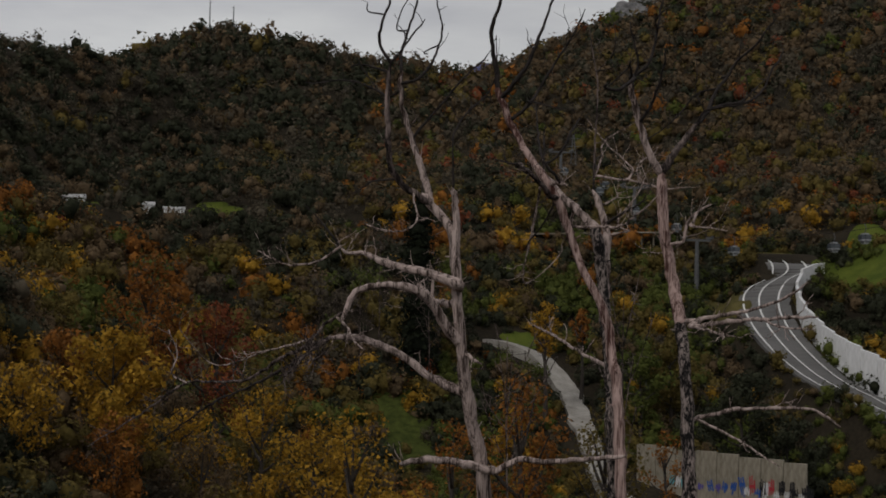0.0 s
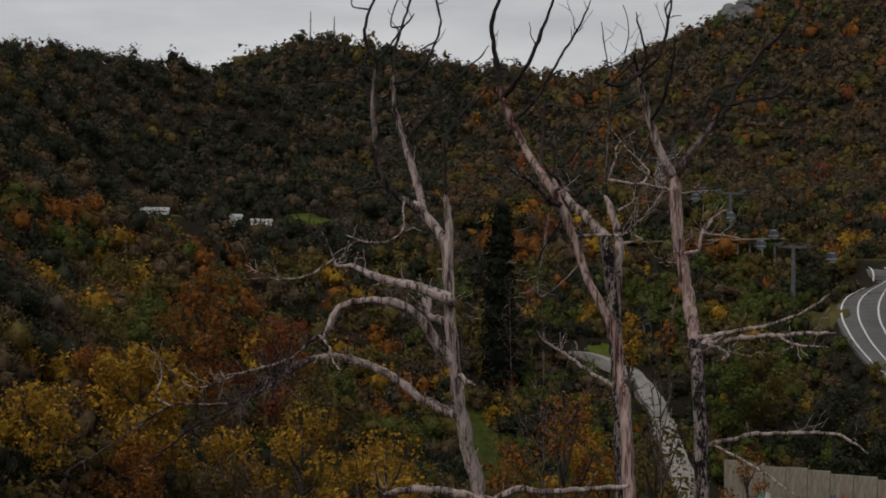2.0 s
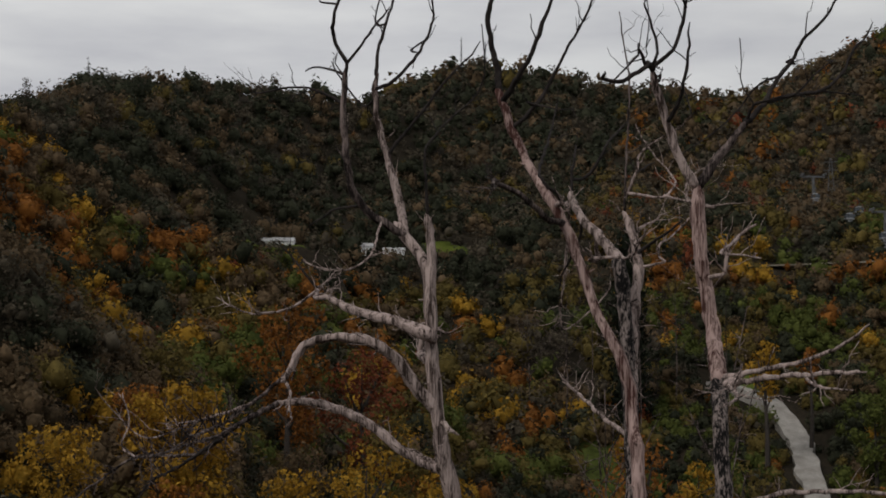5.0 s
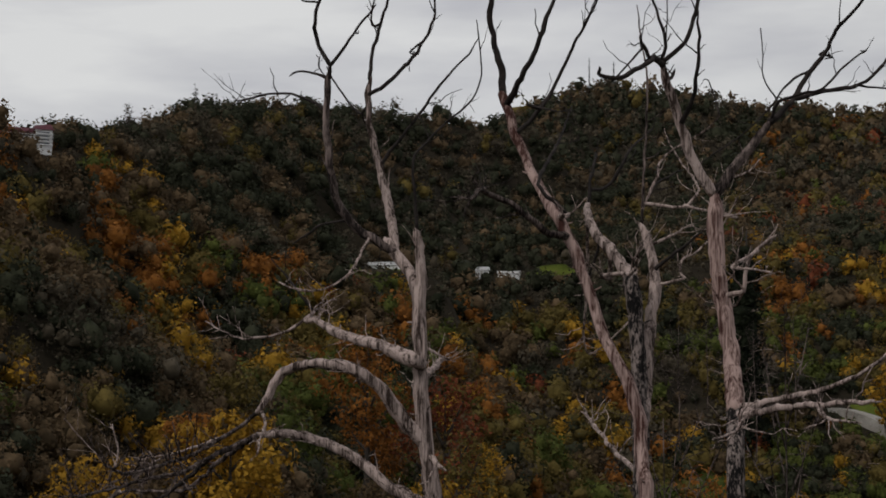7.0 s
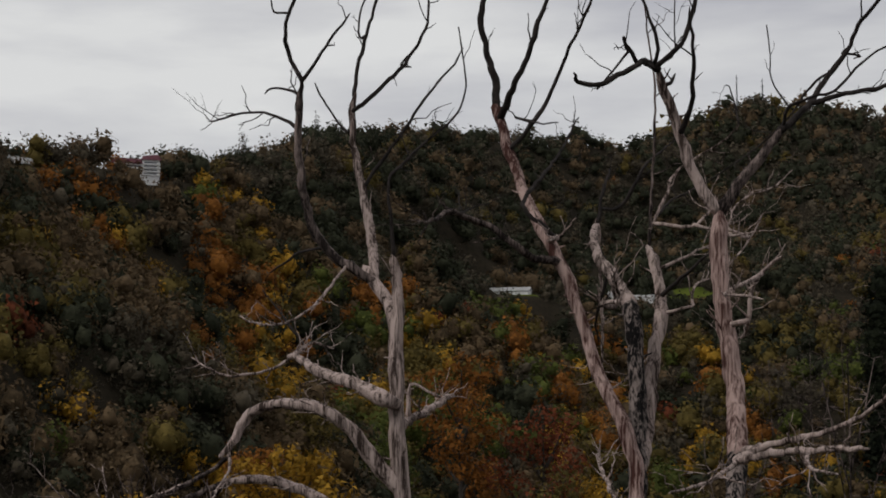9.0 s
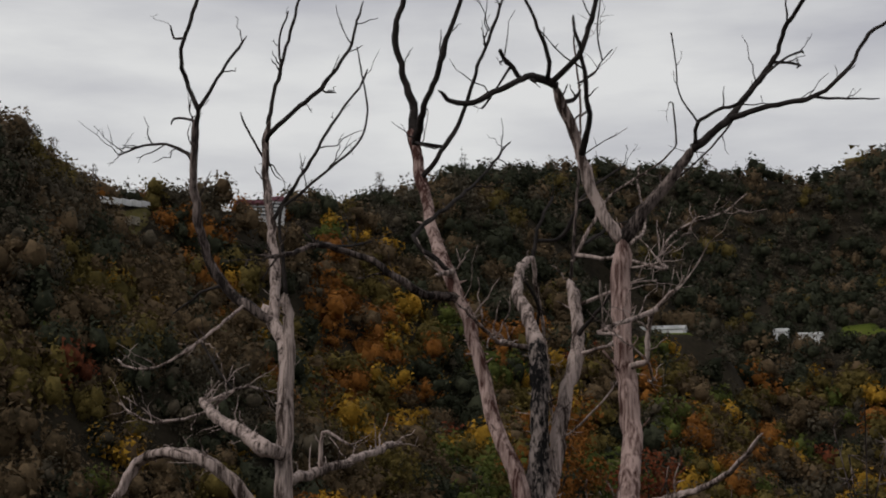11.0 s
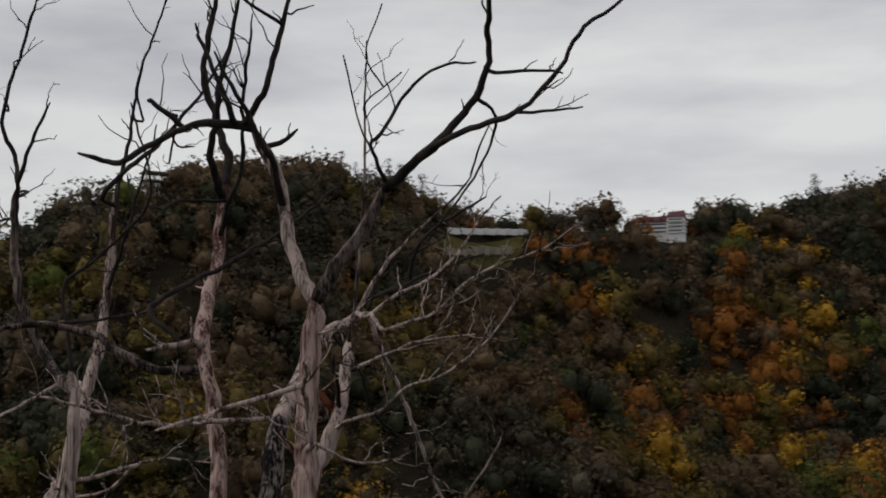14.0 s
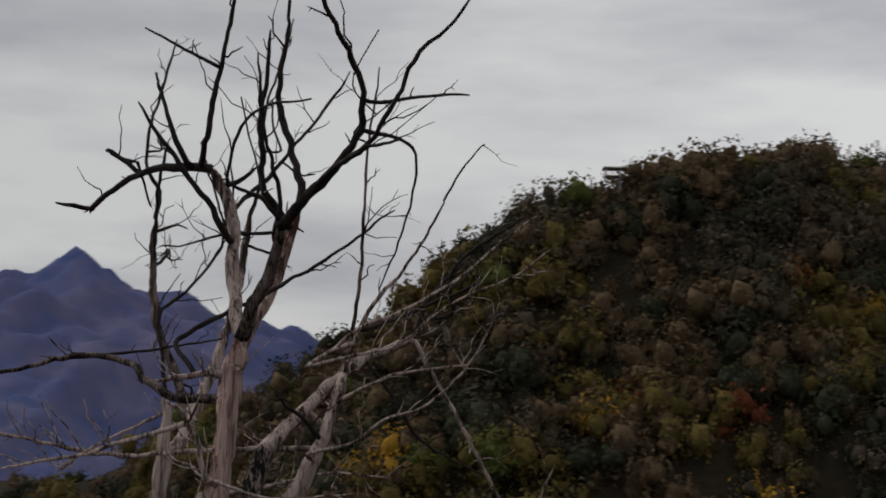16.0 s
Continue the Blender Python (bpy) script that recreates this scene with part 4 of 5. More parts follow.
bough(tree_d, "branch", [(12.03, 78.15, 17.64), (12.60, 79.00, 17.53), (14.36, 78.25, 18.00), (16.23, 77.50, 18.17), (17.91, 76.75, 18.13), (19.12, 76.00, 17.39)], 0.107, 0.059, M_WOOD, 0.4)
bough(tree_d, "branch", [(12.60, 79.00, 17.53), (14.14, 78.00, 16.76), (15.27, 77.00, 16.04), (16.23, 76.00, 15.34)], 0.084, 0.036, M_WOOD, 0.4)
bough(tree_d, "branch", [(11.33, 80.85, 26.40), (12.14, 80.49, 26.58), (12.35, 80.16, 27.59), (12.94, 79.82, 28.19), (13.45, 79.49, 28.43)], 0.097, 0.049, M_WOOD)
bough(tree_d, "twig", [(12.71, 79.95, 27.95), (12.40, 78.68, 27.53), (12.09, 77.40, 27.11), (12.95, 76.48, 26.95), (13.58, 75.64, 26.74)], 0.070, 0.035, M_WOOD)
bough(tree_d, "twig", [(12.14, 80.49, 26.58), (11.58, 82.18, 26.11), (10.51, 84.30, 26.21)], 0.050, 0.021, M_WOOD)
bough(tree_d, "twig", [(11.12, 81.14, 29.33), (12.02, 81.29, 29.43), (12.33, 80.93, 29.42)], 0.044, 0.023, M_WOOD)


# ---- trees that stand out singly ----
def leafy_tree(label, foot, height, crown, low, kind, tufts, size, spread=1.0, bare=0.0):
    """A living tree: tapered trunk, limbs and a crown of leaf tufts gathered in clumps."""
    root = new("tree")
    root.location = foot
    tagged(root, label, "tree", group="single trees in the valley")
    pick = random.Random(hash((round(foot[0] * 10), round(foot[1] * 10))) % 9973)
    top = Vector((pick.uniform(-0.3, 0.3), pick.uniform(-0.3, 0.3), height * 0.84))
    bm = bmesh.new()
    line = [q for q in curve_through([(0, 0, -0.6), top * 0.33 + Vector((0.15, 0.1, 0)), top * 0.66, top], 0.8)]
    r0 = 0.018 * height + 0.05 if bare < 1 else 0.12
    bark = M_TRUNK if bare < 1 else M_WOODDARK
    sweep(bm, line, [max(0.03, r0 * (1 - 0.9 * i / (len(line) - 1))) for i in range(len(line))], 9, 0.16, foot[0])
    part("trunk", bm, bark, root)
    clumps = []
    for k in range(9):
        s = low + (1 - low) * (k + 0.6) / 9.5
        a = k * 2.4 + pick.uniform(-0.4, 0.4)
        reach = crown * spread * (0.95 - 0.55 * abs(s - (low + 1) / 2) / ((1 - low) / 2)) * pick.uniform(0.7, 1.05)
        start = line[int(s * 0.86 * (len(line) - 1))]
        end = Vector((math.cos(a) * reach, math.sin(a) * reach, s * height * 0.86 + 0.25 * reach))
        bm = bmesh.new()
        limb = curve_through([start, start * 0.5 + end * 0.5 - Vector((0, 0, 0.15 * reach)), end], 0.5)
        sweep(bm, limb, [max(0.025, 0.4 * r0 * (1 - 0.85 * i / (len(limb) - 1))) for i in range(len(limb))], 6, 0.12, k + foot[1])
        for _ in range(5 if bare < 1 else 11):
            i = pick.randrange(len(limb) // 3, len(limb))
            w = Vector((pick.gauss(0, 1), pick.gauss(0, 1), pick.gauss(0.3, 0.8))).normalized()
            tw = [limb[i] + w * (0.3 * q) * pick.uniform(0.8, 1.2) * crown * 0.35 for q in range(4)]
            sweep(bm, tw, [0.03, 0.025, 0.02, 0.015], 5, 0.1, k)
        part("limb", bm, bark, root)
        clumps.append((end, crown * pick.uniform(0.34, 0.52)))
        clumps.append((start * 0.4 + end * 0.6 + Vector((0, 0, 0.1 * crown)), crown * pick.uniform(0.3, 0.45)))
    clumps.append((Vector((0, 0, height * 0.86)), crown * 0.4))
    if bare < 1:
        c = np.array([q[:] for q, _ in clumps])
        r = np.array([q for _, q in clumps])
        v, f = crown_tufts(c, r, r * 0.85, tufts // len(clumps), size / float(r.mean()))
        crown_ob = new("crown", mesh_of("crown", v, f, [LEAF[kind]]))
        crown_ob.parent = root
    return root


def stand(x, y):
    return (x, y, float(land(x, y)))


leafy_tree("yellow-leaved broad tree in autumn colour on the lower slope", stand(-25.5, 119.0), 12.5, 4.6, 0.3, "yellow", 5200, 0.25)
for tx, ty, th, tc, kind, words in (
    (-29.5, 108.0, 7.5, 3.4, "yellow", "yellow-leaved tree with dense small leaves"), (-24.0, 112.5, 9.5, 3.2, "orange", "russet-leaved tree on the lower slope"),
    (-30.5, 123.0, 6.5, 3.0, "orange", "rust-orange tree on the lower slope"), (-19.0, 121.0, 10.5, 3.4, "brown", "brown withered tree on the lower slope"),
    (-22.5, 134.0, 9.0, 3.4, "yellow", "golden-leaved tree on the lower slope"), (-16.5, 113.0, 12.0, 3.2, "olive", "olive-leaved tree on the valley side"),
    (-26.0, 150.0, 8.5, 3.6, "brown", "brown-leaved tree with a rounded crown"), (-20.5, 168.0, 10.0, 4.0, "olive", "olive-leaved tree with a rounded crown"),
    (-12.5, 172.0, 12.0, 3.8, "yellow", "yellow-olive tree in the valley"), (-27.0, 184.0, 8.0, 4.0, "yellow", "yellow-leaved tree on the wooded slope"),
    (-34.0, 172.0, 7.0, 3.8, "orange", "orange-leaved tree on the wooded slope"), (-36.5, 142.0, 5.5, 3.2, "olive", "olive-leaved tree on the wooded slope"),
):
    leafy_tree(words, stand(tx, ty), th, tc, 0.25, kind, 2400, 0.2)
leafy_tree("half-bare tree with yellow and brown leaves", stand(-15.5, 131.0), 18.0, 4.4, 0.3, "yellow", 2600, 0.22)
leafy_tree("thin tree with golden leaves beside the meadow", stand(-11.5, 140.0), 19.0, 4.6, 0.35, "yellow", 2300, 0.24)
leafy_tree("rust-orange tree with a rounded crown", stand(-30.8, 160.0), 21.0, 4.6, 0.45, "orange", 2600, 0.28)
leafy_tree("red-brown tree with a rounded crown", stand(-24.5, 165.0), 24.0, 4.8, 0.45, "red", 2600, 0.28)
leafy_tree("olive tree with sparse leaves", stand(-19.0, 152.0), 21.0, 4.2, 0.4, "olive", 2000, 0.26)
leafy_tree("golden-leaved tree beside the gravel track", stand(7.5, 173.0), 18.0, 3.4, 0.2, "yellow", 2600, 0.26)
leafy_tree("orange-brown young tree beside the gravel track", stand(10.5, 180.0), 14.0, 2.6, 0.2, "orange", 1600, 0.24)
leafy_tree("yellow roadside tree above dark shrubs", stand(14.5, 231.0), 21.0, 2.6, 0.62, "yellow", 1500, 0.28)
leafy_tree("small orange tree on the green slope", stand(20.5, 240.0), 17.0, 1.7, 0.7, "orange", 800, 0.28)
leafy_tree("big dark green bush beside the road", stand(40.5, 214.0), 20.0, 5.4, 0.25, "dark_green", 4200, 0.36)
leafy_tree("dark green leafy tree below the road", stand(46.0, 211.0), 15.5, 4.6, 0.2, "dark_green", 3400, 0.36)
for bx, by, bh in ((58, 288.5, 5.5), (64.5, 289, 6), (52, 284, 5), (48, 279, 4.5), (69, 285, 5)):
    leafy_tree("dark green roadside bush with dense leaves", stand(bx, by), bh, 2.8, 0.15, "dark_green", 900, 0.3)
for bx, by, bh in ((-62.0, 111.6, 2.0), (-61.8, 113.2, 1.8), (-62.2, 114.6, 2.1), (-63.4, 110.4, 2.2)):
    leafy_tree("brown bush below the hilltop pavilion", stand(bx, by), bh, 1.2, 0.1, "brown", 500, 0.16)
leafy_tree("green leafy tree on the slope beside the track", stand(28.5, 230.0), 14.0, 4.2, 0.2, "green", 2800, 0.34)
leafy_tree("olive-green tree on the slope beside the track", stand(33.5, 234.0), 15.0, 4.0, 0.2, "olive", 2600, 0.34)
leafy_tree("rusty brown young tree in front of the concrete wall", stand(26.5, 189.0), 15.0, 2.8, 0.2, "orange", 900, 0.24)
leafy_tree("brown half-bare tree with orange leaves", stand(0.5, 141.0), 20.0, 4.0, 0.3, "orange", 1500, 0.22)
leafy_tree("russet tree below the bare trunks", stand(5.5, 118.0), 24.5, 4.0, 0.55, "orange", 1700, 0.22)
leafy_tree("olive-yellow tree below the bare trunks", stand(12.5, 122.0), 23.0, 4.0, 0.5, "olive", 1900, 0.22)
leafy_tree("yellow-olive tree below the bare trunks", stand(-7.0, 116.0), 22.5, 3.8, 0.5, "yellow", 1500, 0.22)
leafy_tree("bare pale sapling with upright limbs", stand(11.6, 104.0), 33.5, 2.6, 0.62, "grey", 0, 0.2, bare=1.0)
for tx, ty, th in ((-14.0, 243.0, 24.0), (-3.0, 240.0, 25.0), (1.5, 250.0, 26.0), (-11.5, 255.0, 25.0), (-20.0, 247.0, 18.0)):
    leafy_tree("bare thin tree with pale twigs in the valley thicket", stand(tx, ty), th, 5.0, 0.45, "grey", 0, 0.2, bare=1.0)
leafy_tree("bare thin tree with a tangle of pale twigs", stand(4.5, 112.0), 29.5, 4.2, 0.72, "grey", 0, 0.2, bare=1.0)


def ivy_column():
    """A dead trunk wrapped in dark ivy."""
    x, y, z = stand(-5.0, 246.0)
    root = new("ivy_tree")
    root.location = (x, y, z)
    tagged(root, "dark tree trunk thickly wrapped in evergreen ivy", "tree")
    bm = bmesh.new()
    line = curve_through([(0, 0, -0.5), (0.2, 0, 12), (0.4, 0.1, 24), (0.6, 0.2, 31.5)], 1.0)
    sweep(bm, line, [0.5 * (1 - 0.75 * i / (len(line) - 1)) for i in range(len(line))], 10, 0.2, 4)
    part("trunk", bm, M_TRUNK, root)
    c = np.array([[0.25 * math.sin(k * 1.7) + 0.013 * k, 0.25 * math.cos(k * 2.3), 1.0 + k * 1.05] for k in range(27)])
    r = np.array([3.9 + 0.7 * math.sin(k * 1.9) - 0.06 * k for k in range(27)])
    v, f = crown_tufts(c, r, r * 0.8, 230, 0.13)
    v2, f2 = crown_cores(c, r, r * 0.9)
    new("ivy", mesh_of("ivy", np.concatenate([v, v2]), np.concatenate([f, f2 + len(v)]), [M_IVY])).parent = root
    for k in range(22):
        a = k * 2.4
        bm = bmesh.new()
        at = Vector((0.3, 0.1, 9 + 1.0 * k))
        far = at + Vector((math.cos(a), math.sin(a), 0)) * (6.8 - 0.16 * k + 1.2 * math.sin(k * 1.3)) + Vector((0, 0, 1.0 + 0.9 * math.sin(k)))
        line = curve_through([at, at * 0.5 + far * 0.5 + Vector((0, 0, 0.6 * math.sin(k * 2.7))), far], 0.5)
        sweep(bm, line, [0.10 * (1 - 0.8 * i / (len(line) - 1)) for i in range(len(line))], 6, 0.15, k)
        for m in range(3, len(line) - 1, 3):
            b = a + 0.9 * math.sin(m * 2.1 + k)
            tip = line[m] + Vector((math.cos(b) * 1.5, math.sin(b) * 1.5, 0.7 * math.sin(m + k) + 0.2))
            sweep(bm, [line[m], line[m] * 0.5 + tip * 0.5 + Vector((0, 0, 0.2)), tip], [0.045, 0.035, 0.015], 5, 0.15, k + m)
        part("branch", bm, M_TWIG if k % 3 == 0 else M_WOOD, root, "" if k % 3 == 0 else "pale bare side branch")


ivy_column()


def ridge_tree(label, x, y, height, wide, kind, pointed):
    """A tall narrow tree on a skyline."""
    root = new("ridge_tree")
    root.location = stand(x, y)
    tagged(root, label, "tree", group="trees on the skyline")
    bm = bmesh.new()
    sweep(bm, [Vector((0, 0, -0.4)), Vector((0.02, 0, height * 0.5)), Vector((0, 0.03, height * 0.95))], [0.07, 0.055, 0.02], 6, 0.1, x)
    part("trunk", bm, M_TRUNK, root)
    c = np.array([[0.12 * math.sin(k * 2 + x), 0.12 * math.cos(k * 3 + y), height * (0.42 + 0.12 * k)] for k in range(5)])
    r = np.array([wide * (1 - pointed * k / 5) * (0.8 + 0.2 * math.sin(k * 2.7 + x)) for k in range(5)])
    v, f = crown_tufts(c, r, r * 0.8, 60, 0.2)
    new("crown", mesh_of("crown", v, f, [LEAF[kind]])).parent = root


for i, (x, y, h, wide, kind, pointed) in enumerate((
    (-81, 133.5, 3.4, 0.9, "brown", 0.2), (-81, 135.7, 3.1, 0.5, "grey", 0.3), (-82.6, 138.3, 3.5, 0.45, "grey", 0.4), (-82.6, 140.2, 2.8, 0.5, "brown", 0.3),
    (-82.6, 143, 3, 0.55, "grey", 0.2), (-83.9, 144.6, 2.6, 0.45, "grey", 0.7), (-83.7, 147.7, 3.6, 0.7, "dark_green", 0.3), (-83.5, 149.2, 3.4, 0.9, "dark_green", 0.1),
    (-84.4, 152.4, 3.3, 0.8, "brown", 0.2), (-83.8, 153.7, 2.6, 0.5, "dark_green", 0.4), (-83.2, 157, 3, 0.5, "grey", 0.3), (-84.1, 158.3, 2.8, 0.6, "dark_green", 0.5),
    (-82.4, 189.5, 1.5, 0.4, "dark_green", 0.3), (-82.7, 191.5, 1.7, 0.5, "grey", 0.3), (-83.2, 193.6, 1.4, 0.4, "grey", 0.2), (-92.4, 249, 6.2, 0.9, "dark_green", 0.8),
    (-93.6, 252, 5.4, 0.9, "dark_green", 0.7), (-97.5, 268, 4.6, 0.9, "dark_green", 0.7), (-87, 217, 4.8, 1.2, "grey", 0.2), (-105, 305, 5.2, 1, "dark_green", 0.7),
    (-107, 330, 5.4, 0.9, "dark_green", 0.7), (-105, 385, 5.2, 1, "dark_green", 0.5),
)):
    words = {"dark_green": "dark green conifer", "brown": "brown-leaved tree", "grey": "bare thin tree"}[kind]
    ridge_tree(f"{words} on the skyline of the ridge", x, y, h * (1.4 if y < 162 else 1.1), wide, kind, pointed)


# ---- road, track and meadows ----
def ribbon(name, line, wide, lift, depth, mat, label, category, uneven=0.0):
    """A strip of even width laid along a line over the land, with side faces going down into it."""
    pts = curve_through([(p[0], p[1], 0) for p in line], 1.2)
    mids = []
    for i, p in enumerate(pts):
        d = (pts[min(i + 1, len(pts) - 1)] - pts[max(i - 1, 0)]).normalized()
        side = Vector((d.y, -d.x, 0))
        h = max(float(land(p.x + side.x * wide * q, p.y + side.y * wide * q)) for q in (-0.25, 0, 0.25))
        mids.append((p, side, h))
    heights = [m[2] for m in mids]
    for _ in range(6):
        heights = [sum(heights[max(0, i - 2):i + 3]) / len(heights[max(0, i - 2):i + 3]) for i in range(len(heights))]
    bm = bmesh.new()
    rows = []
    for k, ((p, side, _), h) in enumerate(zip(mids, heights)):
        a, b = (p + side * q * wide / 2 * (1 + uneven * noise.noise(Vector((k * 0.45, 9 * q, 1)))) for q in (-1, 1))
        rows.append([bm.verts.new((q.x, q.y, h + e)) for q, e in ((a, lift - depth), (a, lift), (b, lift), (b, lift - depth))])
    for r0, r1 in zip(rows, rows[1:]):
        for k in range(3):
            bm.faces.new((r0[k], r0[k + 1], r1[k + 1], r1[k]))
    bmesh.ops.recalc_face_normals(bm, faces=bm.faces[:])
    ob = tagged(part(name, bm, mat), label, category, kind="structure")
    return ob, [(p, side, h + lift) for (p, side, _), h in zip(mids, heights)]


road, road_line = ribbon("road", [p[:2] for p in ROAD], 8.6, 0.25, 3.0, M_ASPHALT, "grey asphalt mountain road curving round the slope", "road")


def marking(offset, wide, dashed=False):
    bm = bmesh.new()
    for i in range(len(road_line) - 1):
        if dashed and i % 4 > 1:
            continue
        quad = []
        for (p, side, h), q in ((road_line[i], -1), (road_line[i], 1), (road_line[i + 1], 1), (road_line[i + 1], -1)):
            c = p + side * (offset + q * wide / 2)
            quad.append(bm.verts.new((c.x, c.y, h + 0.22)))
        bm.faces.new(quad)
    bmesh.ops.recalc_face_normals(bm, faces=bm.faces[:])
    part("lane_line", bm, M_PAINT, road)


for offset in (3.5, 0.9, -2.3):
    marking(offset, 0.3)

track, track_line = ribbon("gravel_track", TRACK, 3.3, 0.9, 3.0, M_GRAVEL, "pale gravel track winding down through shrubs", "track", 0.45)


def meadow(name, cx, cy, rx, ry, turn, mat, label):
    """A grassy patch lying on the land with an uneven edge."""
    verts, faces = [(cx, cy, float(land(cx, cy)) + 0.35)], []
    rings, spokes = 9, 40
    c, s = math.cos(turn), math.sin(turn)
    for i in range(1, rings + 1):
        for k in range(spokes):
            a = k * 2 * math.pi / spokes
            w = (i / rings) * (1 + 0.14 * math.sin(3 * a + cx) + 0.08 * math.sin(7 * a))
            x, y = math.cos(a) * rx * w, math.sin(a) * ry * w
            x, y = cx + c * x - s * y, cy + s * x + c * y
            verts.append((x, y, float(land(x, y)) + (0.35 if i < rings else -0.3)))
    for k in range(spokes):
        faces.append((0, 1 + k, 1 + (k + 1) % spokes))
    for i in range(rings - 1):
        for k in range(spokes):
            a, b = 1 + i * spokes + k, 1 + i * spokes + (k + 1) % spokes
            faces += [(a, a + spokes, b + spokes), (a, b + spokes, b)]
    ob = new(name, mesh_of(name, verts, faces, [mat], smooth=True))
    tagged(ob, label, "meadow", kind="structure")


meadow("meadow", -7.5, 232, 6.5, 11, 0.25, M_SHADYGRASS, "green meadow in the valley")
meadow("meadow", 78, 283, 11, 21, -0.35, M_GRASS, "bright green grassy slope above the retaining wall")
meadow("meadow", 47, 267, 4.0, 9, 0.1, M_DRYGRASS, "dry yellow-green grass verge beside the road")
meadow("meadow", -47.5, 312.5, 6, 4.0, 0.3, M_GRASS, "green clearing on the hillside beside white sheds")
meadow("meadow", -66.0, 265.0, 6.0, 4.0, 0.2, M_GRASS, "green strip of grass below a white shed")
meadow("meadow", -80.1, 157.0, 1.5, 6.2, 0.06, M_DRYGRASS, "dry yellow-green terrace field below a pale wall")
meadow("meadow", 60, 288, 7.5, 4.0, 0.3, M_DRYGRASS, "dry olive grass above the road bend")
meadow("meadow", 12.3, 259, 3.4, 3.0, 0.1, M_GRASS, "green lawn beside the gravel track")


def panel_wall(name, label, line, height, thick, panel, mat, steps=0.0, lean=0.0, levels=None, heights=None, along=None):
    """A wall of upright slabs side by side, each one a piece of its own, with stepped tops and open joints."""
    root = new(name)
    tagged(root, label, "wall", kind="structure")
    pts = curve_through([(p[0], p[1], 0) for p in line], 0.25)
    run, last, k = 0.0, pts[0], 0
    total = sum((b - a).length for a, b in zip(pts, pts[1:]))
    before = pts[0]
    for p in pts[1:]:
        run += (p - before).length
        before = p
        if (p - last).length >= panel:
            mid, d = (p + last) / 2, (p - last)
            share = run / total
            z = float(land(mid.x, mid.y)) if levels is None else levels[0] + share * (levels[1] - levels[0])
            if along:
                z = sum(q[2] / max(0.5, (q[0] - mid).xy.length) ** 4 for q in along) / sum(1 / max(0.5, (q[0] - mid).xy.length) ** 4 for q in along)
            high = height if heights is None else heights[0] + min(1, share * 1.6) * (heights[1] - heights[0])
            h = high + (steps * math.sin(k * 2.3) + steps * 0.6 * math.sin(k * 5.1))
            bm = bmesh.new()
            box(bm, -d.length / 2 + 0.03, d.length / 2 - 0.03, -thick / 2, thick / 2, -1.5 if levels is None else (-0.25 if height < 1 else -4.5), h)
            if along:
                a, b = (sum(q[2] / max(0.5, (q[0] - e).xy.length) ** 4 for q in along) / sum(1 / max(0.5, (q[0] - e).xy.length) ** 4 for q in along) for e in (last, p))
                for v in bm.verts:
                    v.co.z += 0.6 * (b - a) / d.length * v.co.x
            bmesh.ops.bevel(bm, geom=bm.edges[:], offset=0.04, segments=1, affect="EDGES")
            ob = part("panel", bm, mat, root)
            ob.matrix_local = Matrix.Translation((mid.x, mid.y, z)) @ Matrix.Rotation(math.atan2(d.y, d.x), 4, "Z") @ Matrix.Rotation(lean, 4, "X")
            last, k = p, k + 1
    return root


edge = [(p - side * 5.4).to_tuple() for p, side, _ in road_line]
panel_wall("retaining_wall", "tall whitewashed concrete retaining wall of stepped panels", [(e[0], e[1]) for e in edge[7::5]], 5.6, 0.5, 3.4, M_PALECONC, 0.07, heights=(1.6, 5.6), along=road_line)
panel_wall("concrete_wall", "stained concrete wall covered in graffiti beside the track", GRAFFITI_WALL, 5.0, 0.4, 3.1, M_CONCRETE, 0.12, levels=(3.3, 1.8))
panel_wall("terrace_wall", "long low pale terrace wall near the hilltop", [(-81.6, 153.6), (-81.7, 159.0), (-81.7, 164.3)], 0.42, 0.3, 1.3, M_PALECONC, 0.0, levels=(50.9, 51.75))
panel_wall("terrace_wall", "low broken pale wall below a terrace field", [(-78.0, 149.3), (-78.9, 155.5), (-79.6, 161.2)], 0.6, 0.3, 1.5, M_CONCRETE, 0.10, levels=(47.8, 49.2))

# ---- graffiti: plain painted bars, standing a little proud of the wall ----
PAINTS = {n: material(f"{n}_spray_paint", tuple(v * 0.75 for v in c), c, scale=1.5, bump=0.05) for n, c in {
    "blue": (0.03, 0.09, 0.32), "red": (0.40, 0.04, 0.05), "black": (0.012, 0.012, 0.014), "white": (0.62, 0.62, 0.62), "teal": (0.12, 0.38, 0.42), "violet": (0.10, 0.08, 0.30)}.items()}


